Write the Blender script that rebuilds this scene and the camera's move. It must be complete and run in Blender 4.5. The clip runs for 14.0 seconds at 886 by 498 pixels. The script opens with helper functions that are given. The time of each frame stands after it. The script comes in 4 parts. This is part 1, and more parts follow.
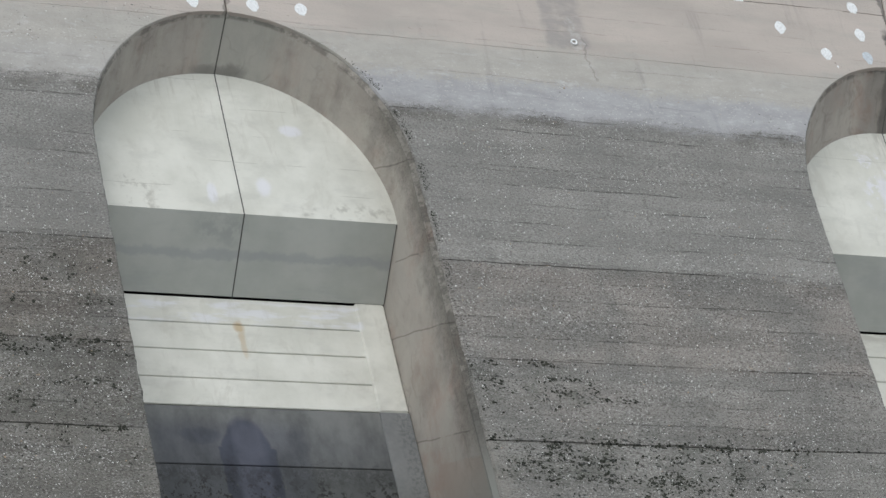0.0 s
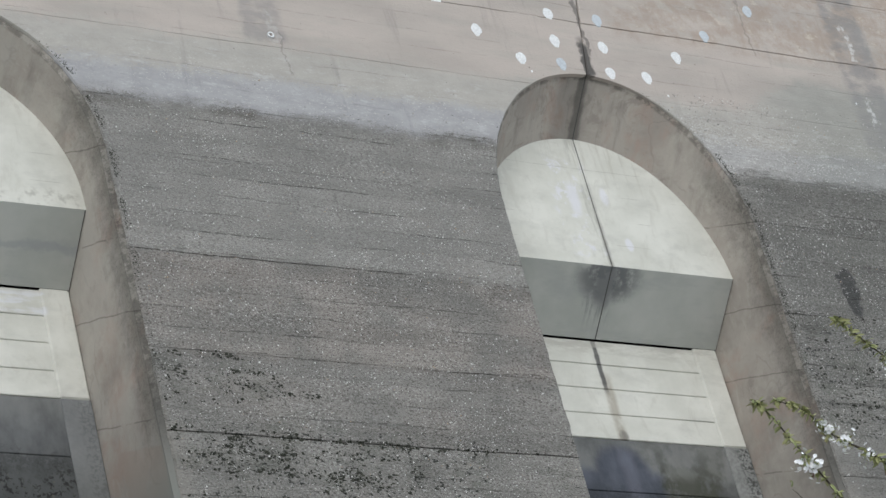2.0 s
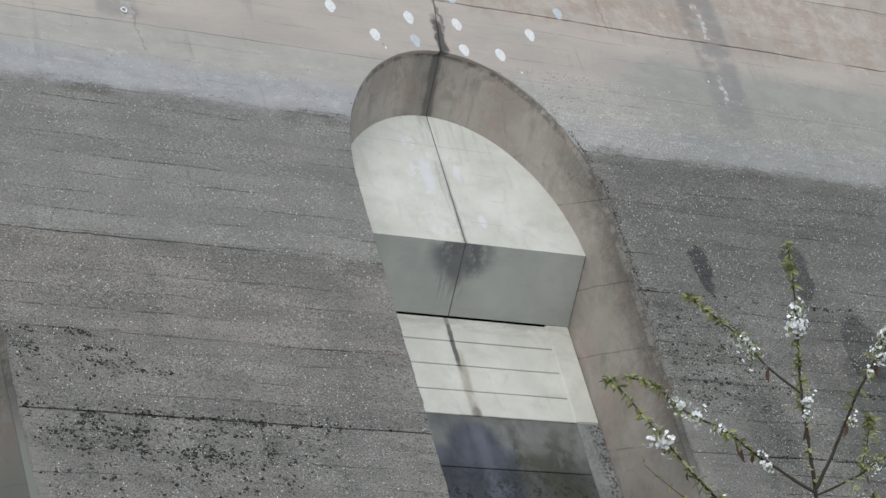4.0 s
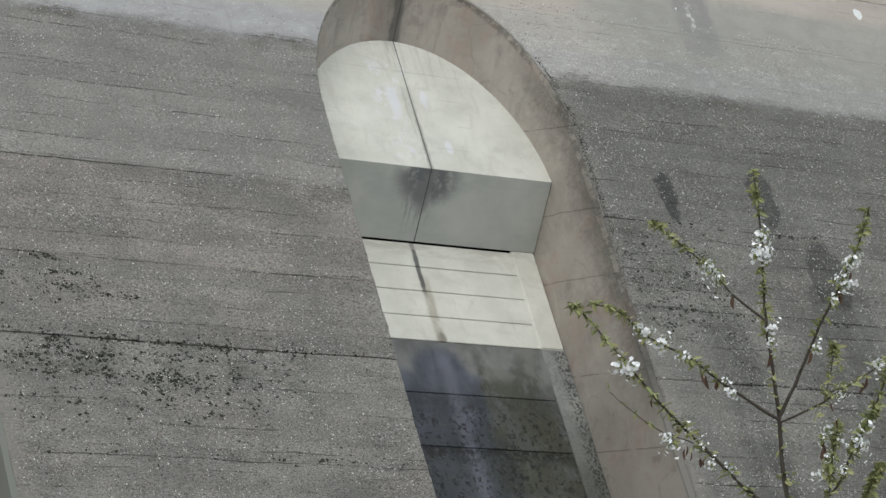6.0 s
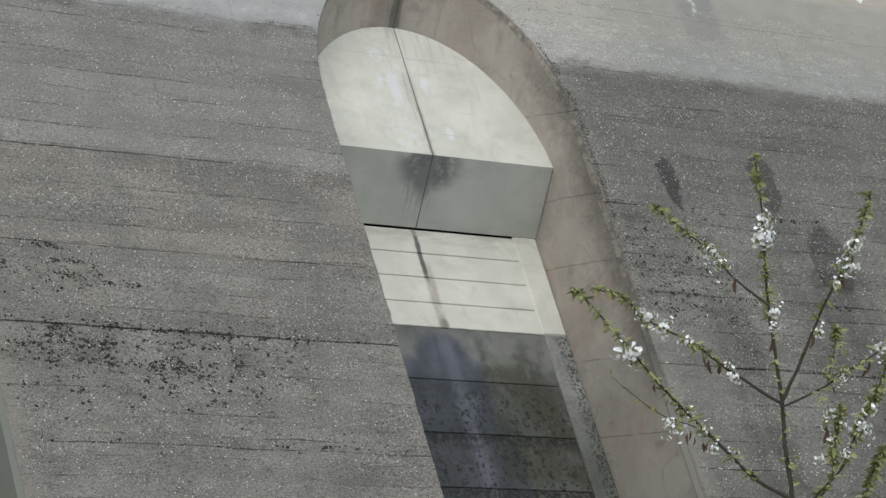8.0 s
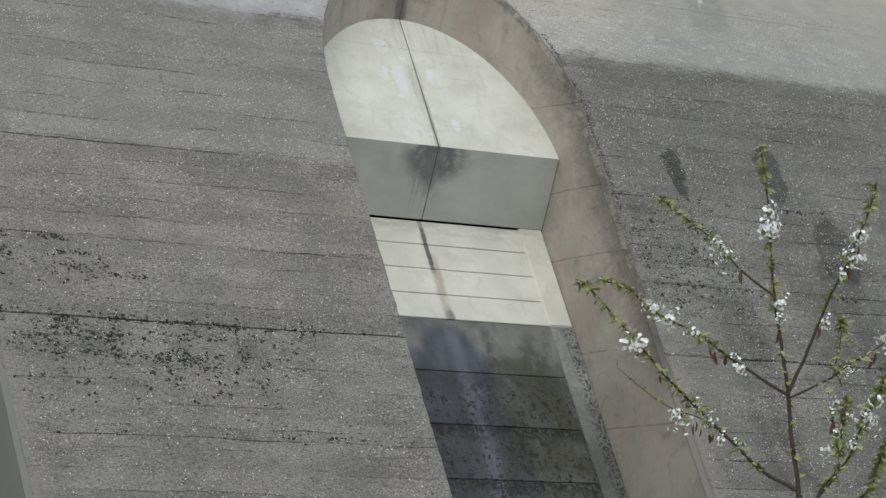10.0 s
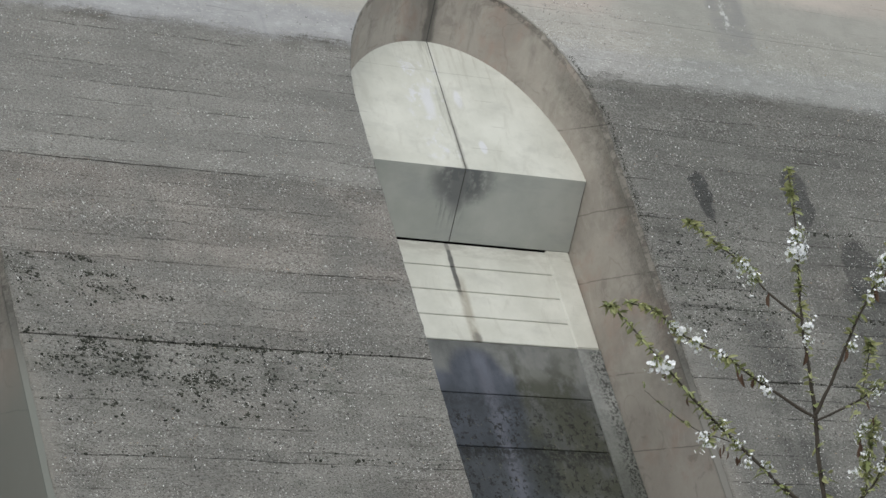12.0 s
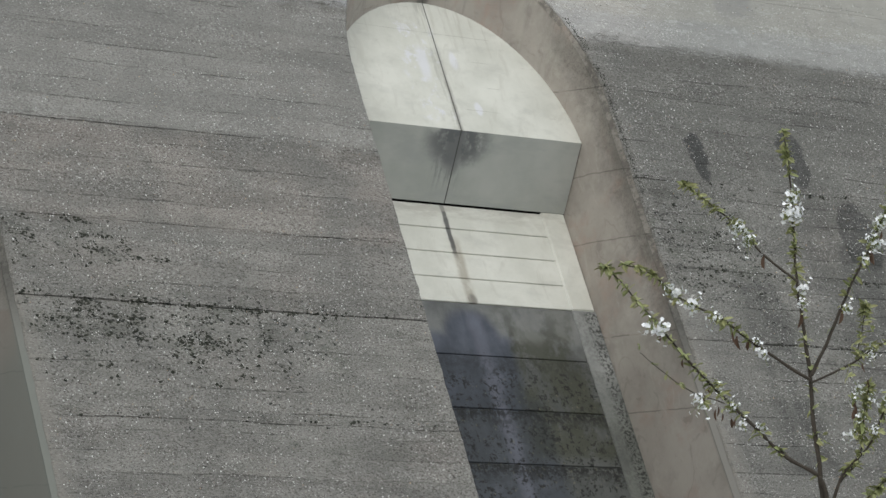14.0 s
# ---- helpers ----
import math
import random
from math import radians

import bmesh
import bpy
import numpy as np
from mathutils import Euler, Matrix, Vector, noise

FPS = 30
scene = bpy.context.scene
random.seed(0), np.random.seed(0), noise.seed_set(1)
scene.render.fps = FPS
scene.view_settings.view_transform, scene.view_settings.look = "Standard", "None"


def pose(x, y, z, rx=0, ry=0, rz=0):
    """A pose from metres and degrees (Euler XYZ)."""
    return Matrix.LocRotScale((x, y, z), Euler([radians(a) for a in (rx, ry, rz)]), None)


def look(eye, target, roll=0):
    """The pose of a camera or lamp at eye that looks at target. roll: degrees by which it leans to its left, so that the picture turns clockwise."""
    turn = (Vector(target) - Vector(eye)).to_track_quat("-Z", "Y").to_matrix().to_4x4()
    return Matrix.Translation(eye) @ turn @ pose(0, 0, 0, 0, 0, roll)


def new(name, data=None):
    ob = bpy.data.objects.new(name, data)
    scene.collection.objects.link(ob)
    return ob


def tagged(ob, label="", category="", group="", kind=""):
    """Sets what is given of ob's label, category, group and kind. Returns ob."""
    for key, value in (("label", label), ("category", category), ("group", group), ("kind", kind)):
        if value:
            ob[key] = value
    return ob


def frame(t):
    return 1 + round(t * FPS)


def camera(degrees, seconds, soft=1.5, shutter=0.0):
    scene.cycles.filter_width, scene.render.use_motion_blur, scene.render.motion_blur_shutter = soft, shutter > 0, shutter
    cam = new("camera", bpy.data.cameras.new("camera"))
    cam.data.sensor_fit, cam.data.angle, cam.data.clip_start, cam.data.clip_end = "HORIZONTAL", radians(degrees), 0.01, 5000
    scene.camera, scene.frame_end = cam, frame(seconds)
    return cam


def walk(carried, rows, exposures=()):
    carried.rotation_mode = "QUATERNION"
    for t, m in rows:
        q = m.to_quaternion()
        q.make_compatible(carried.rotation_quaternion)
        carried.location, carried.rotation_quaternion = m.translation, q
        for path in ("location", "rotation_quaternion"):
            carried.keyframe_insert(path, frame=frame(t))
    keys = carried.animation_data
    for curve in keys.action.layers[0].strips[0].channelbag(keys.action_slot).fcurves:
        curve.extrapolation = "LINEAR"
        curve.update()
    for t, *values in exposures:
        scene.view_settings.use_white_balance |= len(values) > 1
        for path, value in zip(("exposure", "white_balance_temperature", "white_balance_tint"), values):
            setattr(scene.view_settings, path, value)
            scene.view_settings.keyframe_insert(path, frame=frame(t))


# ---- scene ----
# A concrete dam face that leans back, with arched recesses at its joints every 15 m; the camera turns on its spot.
cam = camera(15.98, 14.0, soft=1.5)
LIFT = 15.83                         # height of the arches' crowns above the ground
EYE = Vector((-21.30, -54.20, LIFT - 14.23))
# seconds, degrees to the right of the wall's normal, degrees up, degrees of lean
TURNS = [
    (0.0, 25.439, 9.257, 0.715),
    (0.5, 27.039, 9.650, 0.646),
    (1.0, 29.243, 9.777, -0.238),
    (1.5, 30.927, 9.561, -0.626),
    (2.0, 31.160, 9.139, -0.619),
    (2.5, 31.573, 8.462, -0.166),
    (3.0, 31.765, 9.013, -0.003),
    (3.5, 32.132, 9.244, -0.045),
    (4.0, 33.855, 8.733, -0.303),
    (4.2, 34.278, 8.609, -0.306),
    (6.3, 34.574, 7.301, -0.470),
    (6.5, 34.595, 7.268, -0.373),
    (7.0, 34.546, 7.364, -0.370),
    (7.5, 34.483, 7.024, -0.350),
    (8.0, 34.459, 7.138, -0.169),
    (8.5, 34.439, 7.165, -0.168),
    (9.0, 34.359, 7.040, -0.150),
    (9.2, 34.359, 6.980, -0.150),
    (11.3, 34.251, 7.020, -0.113),
    (11.5, 33.933, 7.051, -0.186),
    (12.0, 33.854, 7.384, -0.254),
    (12.5, 33.883, 7.210, -0.344),
    (13.0, 33.959, 7.057, -0.338),
    (13.5, 33.984, 6.868, -0.234),
    (14.0, 33.943, 6.689, -0.316),
]


def aim(yaw, up, roll):
    y, p = radians(yaw), radians(up)
    way = Vector((math.sin(y) * math.cos(p), math.cos(y) * math.cos(p), math.sin(p)))
    return look(EYE, EYE + way * 10, -roll)


walk(cam, [(t, aim(a, b, c)) for t, a, b, c in TURNS],
     [(0.0, 0.05, 6320, 9.9), (4.2, 0.02, 6290, 9.9), (6.3, 0.02, 6500, 8.4), (14.0, 0.02, 6500, 8.4)])

# ---------------------------------------------------------------- light
world = bpy.data.worlds.new("overcast_sky")
scene.world = world
world.use_nodes = True
wn, wl = world.node_tree.nodes, world.node_tree.links
sky = wn.new("ShaderNodeTexSky")
sky.sky_type, sky.sun_disc = "NISHITA", False
sky.sun_elevation, sky.sun_rotation = radians(52), radians(215)
sky.air_density, sky.dust_density, sky.ozone_density = 1.0, 6.0, 1.0
tint = wn.new("ShaderNodeMix")
tint.data_type, tint.blend_type = "RGBA", "MIX"
tint.inputs[0].default_value = 0.75
tint.inputs[7].default_value = (7.75, 8.4, 8.75, 1)
wl.new(sky.outputs[0], tint.inputs[6])
wl.new(tint.outputs[2], wn["Background"].inputs[0])
wn["Background"].inputs[1].default_value = 0.115
sun_data = bpy.data.lights.new("sun", "SUN")
sun_data.energy, sun_data.angle, sun_data.color = 0.9, radians(40), (1.0, 1.0, 0.96)
sun = new("sun", sun_data)
sun.matrix_world = look((-30, -40, 60), (5, 0, 8))


# ---------------------------------------------------------------- materials
def mat(name):
    m = bpy.data.materials.new(name)
    m.use_nodes = True
    return m, m.node_tree, m.node_tree.nodes["Principled BSDF"]


class Net:
    """Short words for the nodes of one material; positions are the wall's own metres."""

    def __init__(self, name, rough=0.9):
        self.m, self.t, self.b = mat(name)
        self.b.inputs["Roughness"].default_value = rough
        self.b.inputs["Specular IOR Level"].default_value = 0.25
        self.co = self.t.nodes.new("ShaderNodeTexCoord").outputs["Object"]
        s = self.t.nodes.new("ShaderNodeSeparateXYZ")
        self.link(self.co, s.inputs[0])
        self.x, self.y, self.z = s.outputs

    def link(self, a, b):
        self.t.links.new(a, b)

    def put(self, socket, v):
        if isinstance(v, (int, float)):
            socket.default_value = v
        elif isinstance(v, tuple):
            socket.default_value = (*v, 1) if len(v) == 3 and len(socket.default_value) == 4 else v
        else:
            self.link(v, socket)

    def math(self, op, a, b=0.0, c=None):
        n = self.t.nodes.new("ShaderNodeMath")
        n.operation = op
        self.put(n.inputs[0], a)
        self.put(n.inputs[1], b)
        if c is not None:
            self.put(n.inputs[2], c)
        return n.outputs[0]

    def scaled(self, sx, sy, sz, dx=0.0, dy=0.0, dz=0.0):
        n = self.t.nodes.new("ShaderNodeMapping")
        n.inputs["Scale"].default_value = (sx, sy, sz)
        n.inputs["Location"].default_value = (dx, dy, dz)
        self.link(self.co, n.inputs[0])
        return n.outputs[0]

    def noise(self, scale, detail=4.0, rough=0.55, at=None, dist=0.0):
        n = self.t.nodes.new("ShaderNodeTexNoise")
        n.inputs["Scale"].default_value = scale
        n.inputs["Detail"].default_value = detail
        n.inputs["Roughness"].default_value = rough
        n.inputs["Distortion"].default_value = dist
        self.link(at or self.co, n.inputs["Vector"])
        return n.outputs["Fac"]

    def cells(self, scale, at=None, out="Distance", rnd=1.0):
        n = self.t.nodes.new("ShaderNodeTexVoronoi")
        n.inputs["Scale"].default_value = scale
        n.inputs["Randomness"].default_value = rnd
        self.link(at or self.co, n.inputs["Vector"])
        return n.outputs[out]

    def step(self, v, lo, hi, smooth=True):
        n = self.t.nodes.new("ShaderNodeMapRange")
        n.interpolation_type = "SMOOTHSTEP" if smooth else "LINEAR"
        self.put(n.inputs[0], v)
        n.inputs[1].default_value, n.inputs[2].default_value = lo, hi
        return n.outputs[0]

    def mix(self, f, a, b, kind="MIX"):
        n = self.t.nodes.new("ShaderNodeMix")
        n.data_type, n.blend_type = "RGBA", kind
        self.put(n.inputs[0], f)
        self.put(n.inputs[6], a)
        self.put(n.inputs[7], b)
        return n.outputs[2]

    def band(self, v, mid, half, soft):
        d = self.math("ABSOLUTE", self.math("SUBTRACT", v, mid))
        return self.step(d, half + soft, half)

    def mul(self, *vs):
        out = vs[0]
        for v in vs[1:]:
            out = self.math("MULTIPLY", out, v)
        return out

    def bent(self, amount=0.25, scale=1.6):
        """Places shifted by noise, so that stains get uneven outlines."""
        self.xd = self.math("ADD", self.x, self.math("MULTIPLY", self.math("SUBTRACT", self.noise(scale, 4, 0.65), 0.5), amount * 2))
        self.yd = self.math("ADD", self.y, self.math("MULTIPLY", self.math("SUBTRACT", self.noise(scale, 4, 0.65, self.scaled(1, 1, 1, 7.3, 2.1)), 0.5), amount * 2))

    def blob(self, cx, cy, rx, ry, soft=0.25):
        a = self.math("POWER", self.math("DIVIDE", self.math("SUBTRACT", self.xd, cx), rx), 2.0)
        b = self.math("POWER", self.math("DIVIDE", self.math("SUBTRACT", self.yd, cy), ry), 2.0)
        return self.step(self.math("ADD", a, b), 1 + soft * 1.5, max(0.0, 1 - soft * 1.5))

    def box(self, x0, x1, y0, y1, soft=0.2):
        return self.mul(self.band(self.xd, (x0 + x1) / 2, (x1 - x0) / 2, soft), self.band(self.yd, (y0 + y1) / 2, (y1 - y0) / 2, soft))

    def most(self, *vs):
        out = vs[0]
        for v in vs[1:]:
            out = self.math("MAXIMUM", out, v)
        return out

    def tone_of(self, v):
        n = self.t.nodes.new("ShaderNodeTexWhiteNoise")
        n.noise_dimensions = "1D"
        self.link(v, n.inputs["W"])
        return n.outputs["Value"]

    def rand(self):
        return self.t.nodes.new("ShaderNodeObjectInfo").outputs["Random"]

    def bump(self, height, strength, distance, normal=None):
        n = self.t.nodes.new("ShaderNodeBump")
        n.inputs["Strength"].default_value, n.inputs["Distance"].default_value = strength, distance
        self.link(height, n.inputs["Height"])
        if normal:
            self.link(normal, n.inputs["Normal"])
        return n.outputs[0]

    def done(self, colour, normal=None):
        self.put(self.b.inputs["Base Color"], colour)
        if normal:
            self.link(normal, self.b.inputs["Normal"])
        return self.m


def plain(name, colour, rough=0.7, metal=0.0):
    n = Net(name, rough)
    n.b.inputs["Metallic"].default_value = metal
    v = n.noise(30, 3)
    return n.done(n.mix(n.step(v, 0.3, 0.7), tuple(c * 0.85 for c in colour), tuple(min(1, c * 1.12) for c in colour)))


def face_material():
    """Weathered exposed-aggregate concrete, smoother and paler towards the top."""
    n = Net("weathered_concrete")
    n.bent(0.26, 2.2)
    wide = n.noise(0.45, 5, 0.62)
    mid = n.noise(2.2, 5, 0.65, n.scaled(0.7, 1.3, 1, 9, 4))
    stretched = n.noise(1.0, 5, 0.65, n.scaled(0.4, 2.8, 1))
    grain = n.noise(14, 6, 0.75)
    fine = n.noise(38, 4, 0.7, n.scaled(0.75, 1.25, 1))
    block = n.step(n.x, 15.0, 15.01)                                     # the block beyond the second joint
    ragged = n.math("ADD", n.y, n.math("MULTIPLY", n.math("SUBTRACT", n.noise(1.1, 5, 0.7, n.scaled(0.5, 1.6, 1)), 0.5), 0.55))
    ragged = n.math("ADD", ragged, n.math("MULTIPLY", n.math("SUBTRACT", n.noise(6, 5, 0.75, n.scaled(0.7, 1.3, 1)), 0.5), 0.6))
    ragged = n.math("ADD", ragged, n.math("MULTIPLY", n.math("SUBTRACT", fine, 0.5), 0.9))
    coarse = n.step(ragged, -1.95, -2.35)                               # where the skin is gone
    # aggregate in a grey matrix
    base = n.mix(n.step(wide, 0.3, 0.7), (0.185, 0.181, 0.170), (0.28, 0.272, 0.254))
    base = n.mix(n.mul(n.step(n.noise(0.6, 4, 0.6, n.scaled(0.6, 1, 1, 31, 8)), 0.5, 0.75), 0.5), base, (0.235, 0.212, 0.196))
    base = n.mix(n.mul(n.step(stretched, 0.42, 0.72), 0.6), base, (0.135, 0.132, 0.125))
    base = n.mix(n.mul(n.step(fine, 0.48, 0.62), 0.75), base, (0.088, 0.082, 0.076))
    base = n.mix(n.mul(n.step(grain, 0.52, 0.70), 0.6), base, (0.33, 0.32, 0.30))
    flat = n.scaled(0.8, 1.25, 1)
    stones, tone = n.cells(17, flat), n.cells(17, flat, "Color")
    chips, tone2 = n.cells(30, flat), n.cells(30, flat, "Color")
    sep, sep2 = n.t.nodes.new("ShaderNodeSeparateColor"), n.t.nodes.new("ShaderNodeSeparateColor")
    n.link(tone, sep.inputs[0])
    n.link(tone2, sep2.inputs[0])
    thick = n.step(n.noise(1.1, 4, 0.6, n.scaled(0.6, 1.4, 1, 12, 3)), 0.38, 0.66)
    bits = n.noise(26, 1, 0.5, n.scaled(0.8, 1.35, 1, 2, 7))
    bits2 = n.noise(17, 1, 0.5, n.scaled(0.8, 1.35, 1, 5, 1))
    pale = n.mul(n.most(n.step(bits, 0.635, 0.69), n.mul(n.step(sep.outputs[0], 0.86, 0.9), n.step(stones, 0.36, 0.24))), thick)
    pale2 = n.mul(n.most(n.step(bits2, 0.655, 0.70), n.mul(n.step(sep2.outputs[0], 0.88, 0.92), n.step(chips, 0.40, 0.28))), n.math("ADD", n.mul(thick, 0.7), 0.3))
    dark = n.step(bits, 0.40, 0.35)
    # the darker block, but for a paler field below its lift joint
    gloom = n.mul(n.step(n.xd, 17.9, 19.0), n.math("SUBTRACT", 1.0, n.mul(n.step(n.y, -5.60, -5.63), 0.38)), n.step(wide, 0.15, 0.55))
    base = n.mix(n.mul(gloom, 0.95), base, (0.72, 0.735, 0.735), "MULTIPLY")
    gloom_left = n.mul(n.step(n.xd, -2.2, -3.6), n.step(n.yd, -4.2, -6.4), n.step(n.noise(0.9, 4), 0.28, 0.55))
    base = n.mix(n.mul(gloom_left, 0.85), base, (0.62, 0.61, 0.59), "MULTIPLY")
    base = n.mix(n.mul(dark, 0.7), base, (0.065, 0.054, 0.050))
    base = n.mix(n.mul(n.step(n.yd, -5.80, -5.70), n.step(n.x, 16.0, 15.0), 0.26), base, (0.305, 0.30, 0.288))
    base = n.mix(n.mul(pale, 0.40), base, (0.56, 0.55, 0.53))
    base = n.mix(n.mul(pale2, 0.40), base, (0.52, 0.51, 0.49))
    base = n.mix(n.mul(n.band(n.yd, -6.9, 1.0, 0.25), n.step(wide, 0.35, 0.6), n.step(n.x, 15.1, 15.0), 0.6), base, (1.05, 0.985, 0.965), "MULTIPLY")
    # smooth, paler concrete above
    top = n.mix(n.step(n.noise(0.5, 5, 0.6, n.scaled(0.5, 1.4, 1, 4, 3)), 0.3, 0.7), (0.385, 0.347, 0.318), (0.475, 0.422, 0.386))
    top = n.mix(n.mul(n.step(stretched, 0.48, 0.72), 0.5), top, (0.36, 0.345, 0.315))
    top = n.mix(n.mul(n.step(mid, 0.5, 0.8), 0.3), top, (0.45, 0.42, 0.38))
    lower = n.step(n.math("SUBTRACT", ragged, n.mul(n.step(n.x, 18.5, 21), 1.1)), -0.25, -0.60)
    top = n.mix(n.mul(lower, 0.75), top, n.mix(n.step(mid, 0.25, 0.75), (0.335, 0.328, 0.303), (0.415, 0.403, 0.375)))
    strip = n.mul(n.step(ragged, -1.20, -1.48), n.math("SUBTRACT", 1.0, n.mul(block, 0.5)), n.math("ADD", n.mul(n.step(n.xd, -1.0, 2.5), 0.75), 0.25))
    top = n.mix(n.mul(strip, 0.8), top, n.mix(n.step(mid, 0.25, 0.75), (0.30, 0.302, 0.32), (0.375, 0.377, 0.395)))
    top = n.mix(n.mul(pale2, n.step(ragged, -0.5, -1.3), 0.6), top, (0.58, 0.57, 0.55))
    top = n.mix(n.mul(n.step(fine, 0.55, 0.75), 0.3), top, (0.20, 0.19, 0.175))
    worn = n.mul(block, n.step(ragged, -0.2, -1.2))
    top = n.mix(n.mul(worn, n.step(fine, 0.48, 0.66), 0.5), top, (0.17, 0.167, 0.158))
    top = n.mix(n.mul(worn, n.most(pale, pale2), 0.7), top, (0.60, 0.59, 0.57))
    top = n.mix(n.mul(n.step(n.x, 19, 21), n.step(ragged, 1.2, 0.2)), top, (0.82, 0.84, 0.84), "MULTIPLY")
    runs = n.mul(n.step(n.noise(1.0, 5, 0.7, n.scaled(3.4, 0.32, 1, 6, 2)), 0.54, 0.70), n.step(n.noise(0.7, 3, 0.6, n.scaled(1, 1, 1, 15, 4)), 0.42, 0.6))
    top = n.mix(n.mul(runs, 0.6), top, (0.74, 0.75, 0.76), "MULTIPLY")
    chalk = n.mul(n.step(n.noise(3.0, 5, 0.7, n.scaled(0.6, 1.5, 1, 21, 6)), 0.55, 0.68), n.step(ragged, -0.3, -1.0))
    top = n.mix(n.mul(chalk, 0.45), top, (0.52, 0.52, 0.53))
    # brown mottled field above the joint of the far block
    scar = n.mul(n.box(16.4, 28.5, 1.6, 3.6, 0.6), n.step(n.noise(1.4, 6, 0.75, n.scaled(1, 1, 1, 3, 9)), 0.38, 0.62))
    top = n.mix(n.mul(scar, 0.55), top, (0.315, 0.242, 0.188))
    top = n.mix(n.mul(n.box(16.6, 28.0, 1.5, 3.2, 0.5), n.step(n.noise(2.6, 5, 0.7), 0.56, 0.68), 0.55), top, (0.56, 0.50, 0.43))
    # seepage columns
    seep = n.mul(n.most(n.box(22.35, 23.15, -0.9, 4.5, 0.25), n.mul(n.box(6.9, 7.6, -0.2, 3.0, 0.2), 0.7)), n.step(mid, 0.3, 0.6))
    top = n.mix(n.mul(seep, 0.68), top, (0.215, 0.214, 0.216))
    lime = n.mul(n.most(n.box(22.62, 22.70, -0.3, 0.5, 0.06), n.box(22.7, 22.78, 1.6, 2.6, 0.06), n.mul(n.box(7.38, 7.50, -0.35, 0.5, 0.08), 0.35)), n.step(n.noise(5, 4, 0.7), 0.42, 0.6))
    top = n.mix(n.mul(lime, 0.55), top, (0.68, 0.68, 0.68))
    col = n.mix(coarse, top, base)
    # a dirty fringe under the skin's edge
    fringe = n.mul(n.band(ragged, -2.30, 0.07, 0.12), n.step(n.noise(0.8, 4, 0.6, n.scaled(0.6, 1, 1, 5)), 0.45, 0.62))
    col = n.mix(n.mul(fringe, 0.6), col, (0.085, 0.077, 0.068))
    # formwork lines, broken
    lines = n.math("ADD", n.math("MULTIPLY", n.y, 2.25), n.math("MULTIPLY", n.noise(0.7, 4, 0.6, n.scaled(0.6, 0.6, 1)), 0.5))
    row = n.math("FRACT", lines)
    shade = n.tone_of(n.math("FLOOR", n.math("ADD", lines, 0.5)))
    col = n.mix(n.mul(n.step(shade, 0.45, 1.0, False), coarse, n.step(mid, 0.25, 0.6), 0.5), col, (0.78, 0.78, 0.78), "MULTIPLY")
    col = n.mix(n.mul(n.step(shade, 0.4, 0.0, False), coarse, n.step(mid, 0.3, 0.7), 0.45), col, (1.28, 1.28, 1.27), "MULTIPLY")
    board = n.mul(n.band(row, 0.5, 0.012, 0.035), n.step(n.noise(1.0, 4, 0.65, n.scaled(0.45, 2.25, 1, 3, 8)), 0.46, 0.60), n.step(n.noise(5, 4, 0.7), 0.36, 0.54))
    col = n.mix(n.mul(board, n.math("ADD", n.mul(coarse, n.math("ADD", n.mul(block, 0.25), 0.40)), 0.22)), col, (0.060, 0.057, 0.052))
    upright = n.mul(n.band(n.math("ADD", n.xd, n.math("MULTIPLY", n.y, 0.08)), 7.55, 0.010, 0.02), n.most(n.band(n.y, -6.25, 0.45, 0.1), n.band(n.y, -0.55, 0.5, 0.1), n.band(n.y, -4.3, 0.3, 0.1)))
    upright = n.most(upright, n.mul(n.band(n.xd, 19.8, 0.015, 0.03), n.step(n.y, 1.2, 1.4)))
    col = n.mix(n.mul(upright, 0.3), col, (0.08, 0.075, 0.07))
    # black growth in the pits
    field = n.most(n.mul(n.box(2.5, 9.6, -10.7, -9.6, 0.5), 1.0), n.mul(n.box(3.0, 5.6, -8.75, -8.1, 0.25), 0.9), n.mul(n.box(-7, -3, -10.6, -6.3, 0.6), 0.55),
                   n.mul(n.box(18.4, 20.8, -8.6, -6.1, 0.4), 0.95), n.mul(n.box(20.0, 27.0, -12.5, -6.4, 0.8), 0.5), n.mul(n.box(8.5, 11.8, -12.6, -11.6, 0.4), 0.5), n.mul(n.box(2.5, 12, -12.7, -9.5, 1.0), 0.45))
    pit_shape = n.math("ADD", n.mul(n.noise(11.0, 3, 0.6, n.scaled(0.85, 1.2, 1, 1, 6)), 0.68), n.mul(n.noise(2.0, 3, 0.6, n.scaled(0.6, 1.9, 1, 4, 1)), 0.32))
    pits = n.step(n.math("ADD", pit_shape, n.mul(field, 0.095)), 0.665, 0.70)
    soil = n.mul(field, n.step(n.noise(1.5, 5, 0.7, n.scaled(0.8, 1.4, 1, 2, 2)), 0.45, 0.7))
    col = n.mix(n.mul(soil, 0.8), col, (0.55, 0.58, 0.54), "MULTIPLY")
    col = n.mix(n.mul(pits, 0.85), col, (0.022, 0.025, 0.022))
    # wet stains with round heads
    wet = n.most(n.blob(20.15, -5.0, 0.24, 0.62, 0.12), n.mul(n.blob(22.85, -4.80, 0.36, 0.80, 0.1), 0.85), n.mul(n.blob(23.95, -6.75, 0.58, 0.85, 0.1), 0.75))
    below = n.most(n.box(20.1, 20.8, -12.5, -8.3, 0.45), n.mul(n.box(23.3, 24.6, -13.5, -7.2, 0.35), 1.0), n.mul(n.box(22.4, 23.0, -13, -5.6, 0.4), 0.5))
